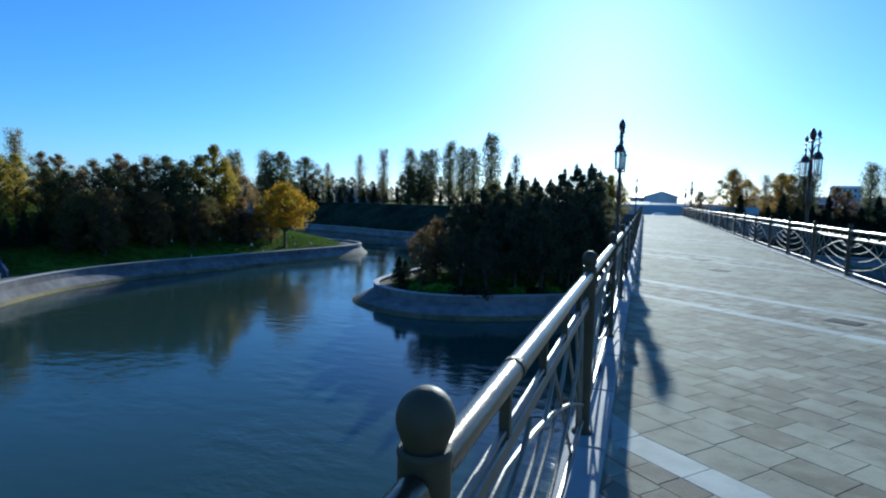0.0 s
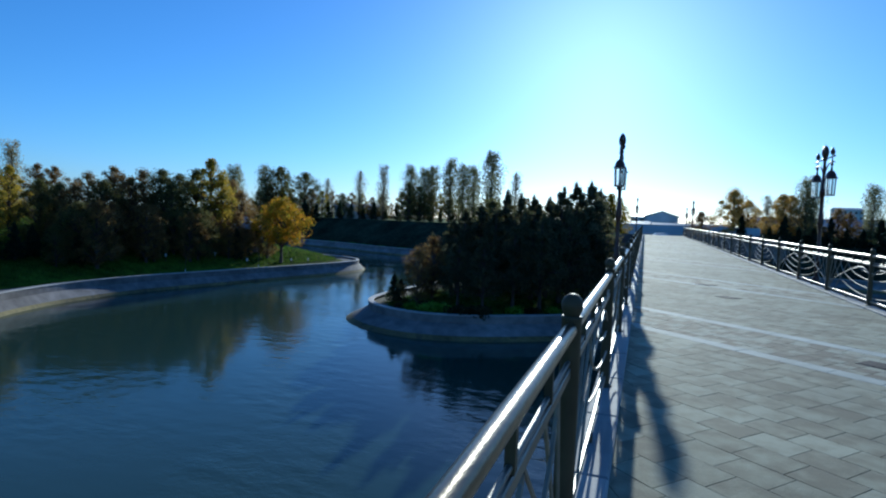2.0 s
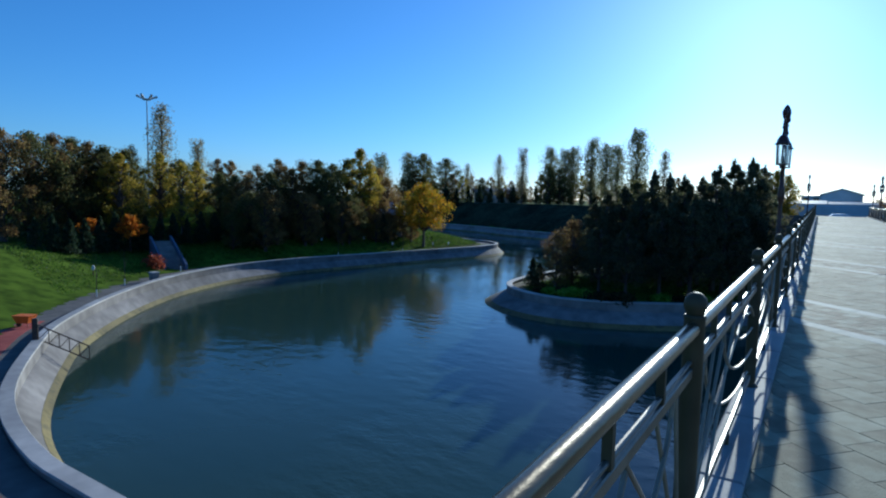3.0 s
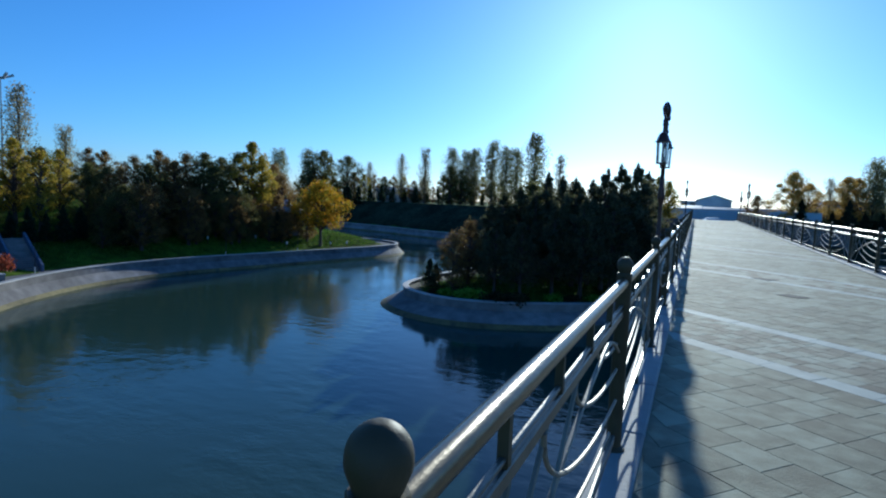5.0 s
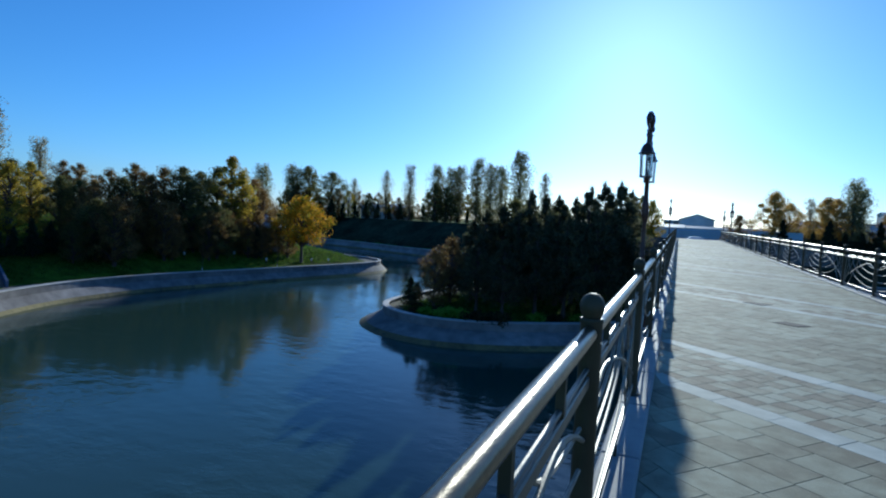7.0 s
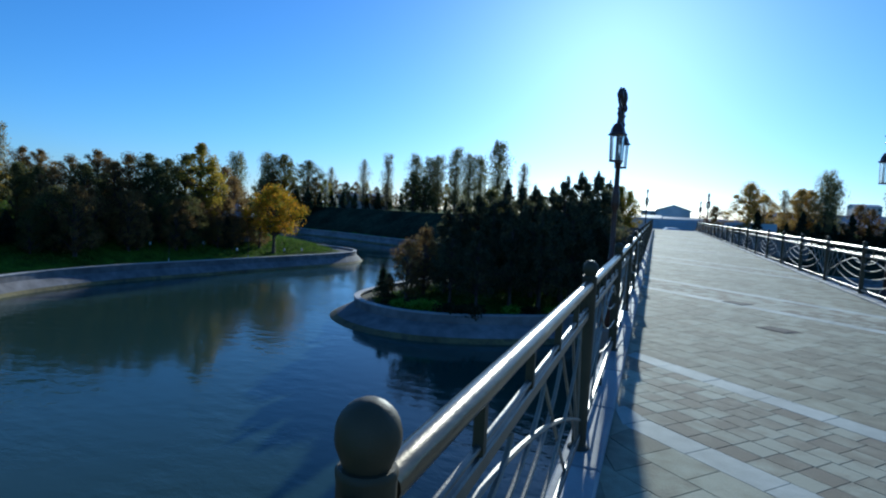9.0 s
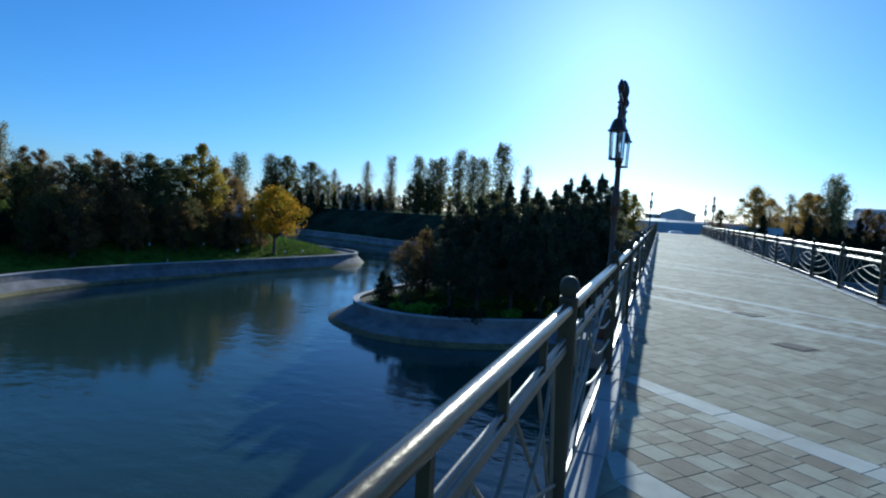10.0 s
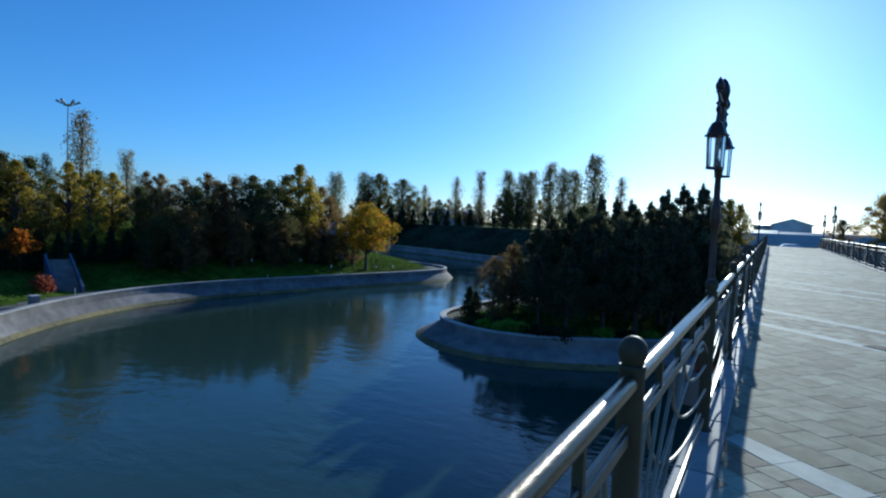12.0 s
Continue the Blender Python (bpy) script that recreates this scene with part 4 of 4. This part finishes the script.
# ---- park furniture on the west bank ----
def stair(x, y, turn):
    t = thing("staircase", "concrete stair up the grassy slope, side walls coloured blue for shade", "stairs", at=pose(x, y, gz(x, y), 0, 0, turn))
    for i in range(16):
        part("step", Shape().box((-0.9, i * 0.32, -0.6), (0.9, i * 0.32 + 0.325, 0.16 * (i + 1)), 0.01), M_CONC, t)
    for sx in (-1.12, 0.92):
        w = Shape().quad_strip([[(sx, -0.3, -0.5), (sx + 0.2, -0.3, -0.5), (sx + 0.2, -0.3, 0.5), (sx, -0.3, 0.5)], [(sx, 5.3, -0.5), (sx + 0.2, 5.3, -0.5), (sx + 0.2, 5.3, 3.1), (sx, 5.3, 3.1)]])
        part("side_wall", w, M_SHADEWALL, t)


hx, hy = heading(-63.2, 61)
stair(hx, hy, 74)


def gazebo(x, y, k):
    t = thing("gazebo", "small open timber gazebo with a dark hipped roof", "gazebo", at=pose(x, y, gz(x, y), 0, 0, 30) @ Matrix.Scale(k, 4))
    part("floor", Shape().box((-1.7, -1.7, -0.4), (1.7, 1.7, 0.2), 0.02), M_CONC, t)
    for sx in (-1.45, 1.45):
        for sy in (-1.45, 1.45):
            part("post", Shape().box((sx - 0.08, sy - 0.08, 0.19), (sx + 0.08, sy + 0.08, 2.6), 0.01), M_DARKW, t)
    part("roof", Shape().quad_strip([[(-2.1, -2.1, 2.5), (2.1, -2.1, 2.5), (2.1, 2.1, 2.5), (-2.1, 2.1, 2.5)], [(-2.1, -2.1, 2.62), (2.1, -2.1, 2.62), (2.1, 2.1, 2.62), (-2.1, 2.1, 2.62)], [(-0.9, -0.9, 3.3), (0.9, -0.9, 3.3), (0.9, 0.9, 3.3), (-0.9, 0.9, 3.3)], [(-0.05, -0.05, 4.1), (0.05, -0.05, 4.1), (0.05, 0.05, 4.1), (-0.05, 0.05, 4.1)]]), M_ROOF, t, "dark blue-grey hipped roof")


px, py = heading(-41.0, 88)
gazebo(px, py, 1.2)


def sapling(x, y, h):
    t = thing("sapling", "thin young tree with a whitewashed stem base", "tree", "saplings", at=pose(x, y, gz(x, y)))
    part("stem", Shape().tube([(0, 0, 0.6), (0.05, 0, h * 0.5), (-0.05, 0.05, h)], [0.035, 0.025, 0.008], 6).tube([(0.04, 0, h * 0.5), (0.4, 0.2, h * 0.8)], [0.014, 0.004], 5).tube([(0.0, 0, h * 0.6), (-0.35, -0.1, h * 0.9)], [0.013, 0.004], 5), M_BARK, t)
    part("whitewash", Shape().tube([(0, 0, -0.1), (0, 0, 0.62)], [0.045, 0.039], 7), M_WHITE, t)


for az, d in ((-71.0, 47.5), (-68.2, 52.5), (-62.8, 60), (-40.0, 77), (-47, 71)):
    x, y = heading(az, d)
    sapling(x, y, 3.2)


def bollard_lamp(x, y):
    t = thing("garden_light", "small white garden light on a short post", "lamp", "garden lights", at=pose(x, y, gz(x, y)))
    part("post", Shape().lathe([(0.05, -0.1), (0.05, 0.55)], sides=8), M_PAINT, t)
    part("head", Shape().lathe([(0.06, 0.55), (0.12, 0.6), (0.13, 0.85), (0.07, 0.95)], sides=10), M_WHITE, t, smooth=True)


for az, d in ((-70.4, 55), (-65.0, 62), (-44, 80), (-41, 80), (-36.6, 84), (-34.9, 86), (-48.5, 76)):
    x, y = heading(az, d)
    bollard_lamp(x, y)


def litter_bin(x, y, z):
    t = thing("litter_bin", "grey square litter bin beside the promenade", "litter bin", at=pose(x, y, z))
    part("bin_body", Shape().box((-0.3, -0.3, 0), (0.3, 0.3, 0.8), 0.03), M_CONC, t)
    part("bin_rim", Shape().box((-0.34, -0.34, 0.798), (0.34, 0.34, 0.9), 0.02), M_COPE, t)


bx, by = heading(-65.6, 54)
litter_bin(bx, by, gz(bx, by))


def bank_barrier(at):
    t = thing("bank_barrier", "rusty metal truss barrier on the sloped canal bank", "barrier", at=at)
    for z in (0.0, 0.75):
        part("chord", Shape().tube([(0, 0, z), (2.2, 0, z - 1.35)], 0.035, 6), M_DARKW, t)
    for i in range(6):
        x = 2.2 * i / 5
        part("strut", Shape().tube([(x, 0, -x * 0.614), (x, 0, 0.75 - x * 0.614)], 0.025, 6), M_DARKW, t)
        if i < 5:
            part("brace", Shape().tube([(x, 0, -x * 0.614), (x + 0.44, 0, 0.48 - x * 0.614)], 0.02, 6), M_DARKW, t)
    part("anchor_post", Shape().box((-0.25, -0.12, -0.6), (0.0, 0.12, 1.1), 0.02), M_DARKW, t)


M_ORANGE = mat("orange_plastic", [(0.75, 0.16, 0.02), (0.85, 0.22, 0.03)], 5, 0.45, bump=0.1)


def orange_cart(x, y, z):
    t = thing("orange_cart", "small bright orange cart on the promenade", "cart", at=pose(x, y, z, 0, 0, 30) @ Matrix.Scale(0.75, 4))
    part("tub", Shape().quad_strip([[(-0.45, -0.3, 0.35), (0.45, -0.3, 0.35), (0.45, 0.3, 0.35), (-0.45, 0.3, 0.35)], [(-0.7, -0.45, 0.95), (0.7, -0.45, 0.95), (0.7, 0.45, 0.95), (-0.7, 0.45, 0.95)]]), M_ORANGE, t)
    for sy in (-0.36, 0.36):
        part("handle", Shape().tube([(0.6, sy, 0.9), (1.25, sy, 1.0)], 0.02, 6), M_DARKW, t)
        part("leg", Shape().tube([(0.4, sy * 0.8, 0.4), (0.5, sy * 0.8, 0.0)], 0.02, 6), M_DARKW, t)
    part("wheel", Shape().tube([(-0.5, -0.05, 0.2), (-0.5, 0.05, 0.2)], 0.2, 14), M_PAINT, t)


orange_cart(-37.6, 16.6, -6.6)
bank_barrier(pose(-32.7, 15.4, -6.3, 0, 0, 62))


def light_mast(x, y, h):
    t = thing("light_mast", "tall slim lighting mast with a ring of lamps", "lighting mast", at=pose(x, y, gz(x, y)))
    part("pole", Shape().tube([(0, 0, -0.3), (0, 0, h)], [0.16, 0.07], 10), M_GREYW, t)
    part("ring", Shape().lathe([(0.15, h - 0.2), (0.6, h - 0.15), (0.6, h), (0.15, h + 0.1)], sides=12), M_GREYW, t)
    for k in range(6):
        a = k * math.pi / 3
        part("floodlight", Shape().tube([(0.55 * math.cos(a), 0.55 * math.sin(a), h), (1.5 * math.cos(a), 1.5 * math.sin(a), h + 0.5)], [0.08, 0.2], 8), M_GREYW, t)


mx, my = heading(-63.5, 102)
light_mast(mx, my, EYE_B[2] + 102 * math.tan(radians(8.2)) - gz(mx, my))


def tower_crane(x, y, h):
    t = thing("tower_crane", "distant red lattice tower crane", "crane", at=pose(x, y, gz(x, y), 0, 0, 28))
    red = mat("crane_red", [(0.45, 0.06, 0.06), (0.55, 0.10, 0.09)], 2, 0.5)
    m = Shape()
    for sx in (-0.8, 0.8):
        for sy in (-0.8, 0.8):
            m.tube([(sx, sy, -1), (sx, sy, h)], 0.12, 5)
    k = 0
    while k * 1.6 < h - 1.6:
        z = k * 1.6
        m.tube([(-0.8, -0.8, z), (0.8, -0.8, z + 1.6)], 0.07, 4).tube([(-0.8, 0.8, z + 1.6), (0.8, 0.8, z)], 0.07, 4).tube([(0.8, -0.8, z), (0.8, 0.8, z + 1.6)], 0.07, 4)
        k += 1
    part("mast", m, red, t)
    j = Shape()
    for a, b in (((-9, -0.6, h), (16, -0.6, h)), ((-9, 0.6, h), (16, 0.6, h)), ((0, 0, h + 1.6), (16, 0, h + 0.9)), ((0, 0, h + 4), (-9, 0, h)), ((0, 0, h + 4), (10, 0, h + 1))):
        j.tube([a, b], 0.11, 5)
    for i in range(12):
        j.tube([(i * 1.3, -0.6, h), (i * 1.3 + 0.65, 0, h + 1.5), (i * 1.3 + 1.3, 0.6, h)], 0.06, 4)
    part("jib", j, red, t)
    part("counterweight", Shape().box((-9, -0.9, h - 1.6), (-6.5, 0.9, h + 0.1), 0.05), M_GREYW, t)
    part("cab", Shape().box((0.6, -1.0, h - 1.9), (2.4, 1.0, h - 0.1), 0.08), M_WHITE, t)


cx, cy = heading(-70.0, 420)
tower_crane(cx, cy, EYE_B[2] + 420 * math.tan(radians(3.9)) - gz(cx, cy))
M_REDP = mat("red_paving", [(0.28, 0.07, 0.06), (0.38, 0.11, 0.09)], 2, 0.85, spec=0.15, bump=0.3)
near_line = [p for p in bank_line if -38 < p.x < 6]
tagged(part("pavement_red_lane", Shape().quad_strip(swept(near_line, [(-1.3, -6.602), (-1.3, -6.592), (-2.5, -6.592), (-2.5, -6.602)]), False, False), M_REDP), "red painted lane on the promenade", "path", kind="structure")

# ---- paving ----
U, V = Vector((0.755, -0.656, 0)), Vector((0.656, 0.755, 0))
O = Vector((0.22, 12.87, 0))
PERIOD = 5.65
rows = [(-0.18, 0.05, 0.46, "band")]
for i in range(15):
    rows.append((0.05 + i * 0.2696, 0.05 + (i + 1) * 0.2696, 0.31, "grey"))
rows.append((4.094, 4.324, 0.46, "band"))
for i in range(7):
    rows.append((4.324 + i * 0.1637, 4.324 + (i + 1) * 0.1637, 0.185, "mottled"))
GAP = 0.002
joined = {"band": Shape(), "grey": Shape(), "mottled": Shape()}
picked, shared = [], {}


def tile_rings(c):
    """The body of one tile from its four corners: a chamfered slab."""
    mid = sum(c, Vector()) / 4
    return [[(p.x, p.y, deck_z(p.y) - 0.03) for p in c], [(p.x, p.y, deck_z(p.y) - 0.0015) for p in c], [(q.x, q.y, deck_z(q.y)) for q in (p + (mid - p).normalized() * 0.0015 for p in c)]]


trnd = random.Random(11)
for band_no in range(-4, 12):
    for ri, (v0, v1, ln, kind) in enumerate(rows):
        a, b = band_no * PERIOD + v0, band_no * PERIOD + v1
        vm = (a + b) / 2
        shift = trnd.random() * ln
        for k in range(-130, 130):
            u0 = k * ln + shift
            c = O + U * (u0 + ln / 2) + V * vm
            if not (0.0 < c.x < 4.16 and 3.5 < c.y < END_Y - 0.1):
                continue
            cs = [O + U * uu + V * vv for uu, vv in ((u0 + GAP, a + GAP), (u0 + ln - GAP, a + GAP), (u0 + ln - GAP, b - GAP), (u0 + GAP, b - GAP))]
            whole = all(0.14 < p.x < 4.01 for p in cs)
            if whole and 10.6 < c.y < 13.2 and c.x < 2.6 and len(picked) < 300:
                picked.append((kind, ln, b - a, c))
                continue
            cs = [Vector((min(4.01, max(0.14, p.x)), p.y, 0)) for p in cs]
            lift = trnd.random() * 0.0015
            r = tile_rings(cs)
            joined[kind].quad_strip([r[0], r[1], [(x, y, z + lift) for x, y, z in r[2]]], True, False)
            n = len(joined[kind].v)
            joined[kind].f.append((n - 4, n - 3, n - 2, n - 1))
turn = math.degrees(math.atan2(U.y, U.x))
for kind, ln, wd, c in picked:
    key = (kind, round(ln, 3), round(wd, 3))
    if key not in shared:
        s = Shape()
        hl, hw = ln / 2 - GAP, wd / 2 - GAP
        s.quad_strip([[(-hl + i, -hw + i, z), (hl - i, -hw + i, z), (hl - i, hw - i, z), (-hl + i, hw - i, z)] for i, z in ((0, -0.03), (0, -0.0015), (0.0015, 0))], True, False)
        s.f.append((8, 9, 10, 11))
        shared[key] = s.mesh("paving_tile", {"band": M_BAND, "grey": M_TILE, "mottled": M_MOT}[kind])
    part("paving_tile", shared[key], None, deck, at=pose(c.x, c.y, deck_z(c.y) + trnd.random() * 0.0015, 0, 0, turn))
for kind, m in (("band", M_BANDJ), ("grey", M_TILEJ), ("mottled", M_MOTJ)):
    ob = part("paving_" + {"band": "bands", "grey": "slabs", "mottled": "setts"}[kind], joined[kind], m, deck)
    ob["kind"] = "stuff"

# drain covers let into the paving
M_IRON = mat("cast_iron", [(0.05, 0.045, 0.045), (0.09, 0.08, 0.075)], 20, 0.8, bump=0.4, bscale=60, spec=0.1)
for x, y in ((1.84, 15.2), (1.65, 17.4), (2.6, 9.9)):
    t = thing("drain_cover", "dark square metal drain cover in the paving", "drain cover", "drain covers", at=pose(x, y, deck_z(y), 0, 0, turn))
    part("frame", Shape().box((-0.19, -0.15, -0.01), (0.19, 0.15, 0.004), 0.001), M_IRON, t)
    part("lid", Shape().box((-0.165, -0.125, 0.0), (0.165, 0.125, 0.007), 0.001), M_IRON, t)
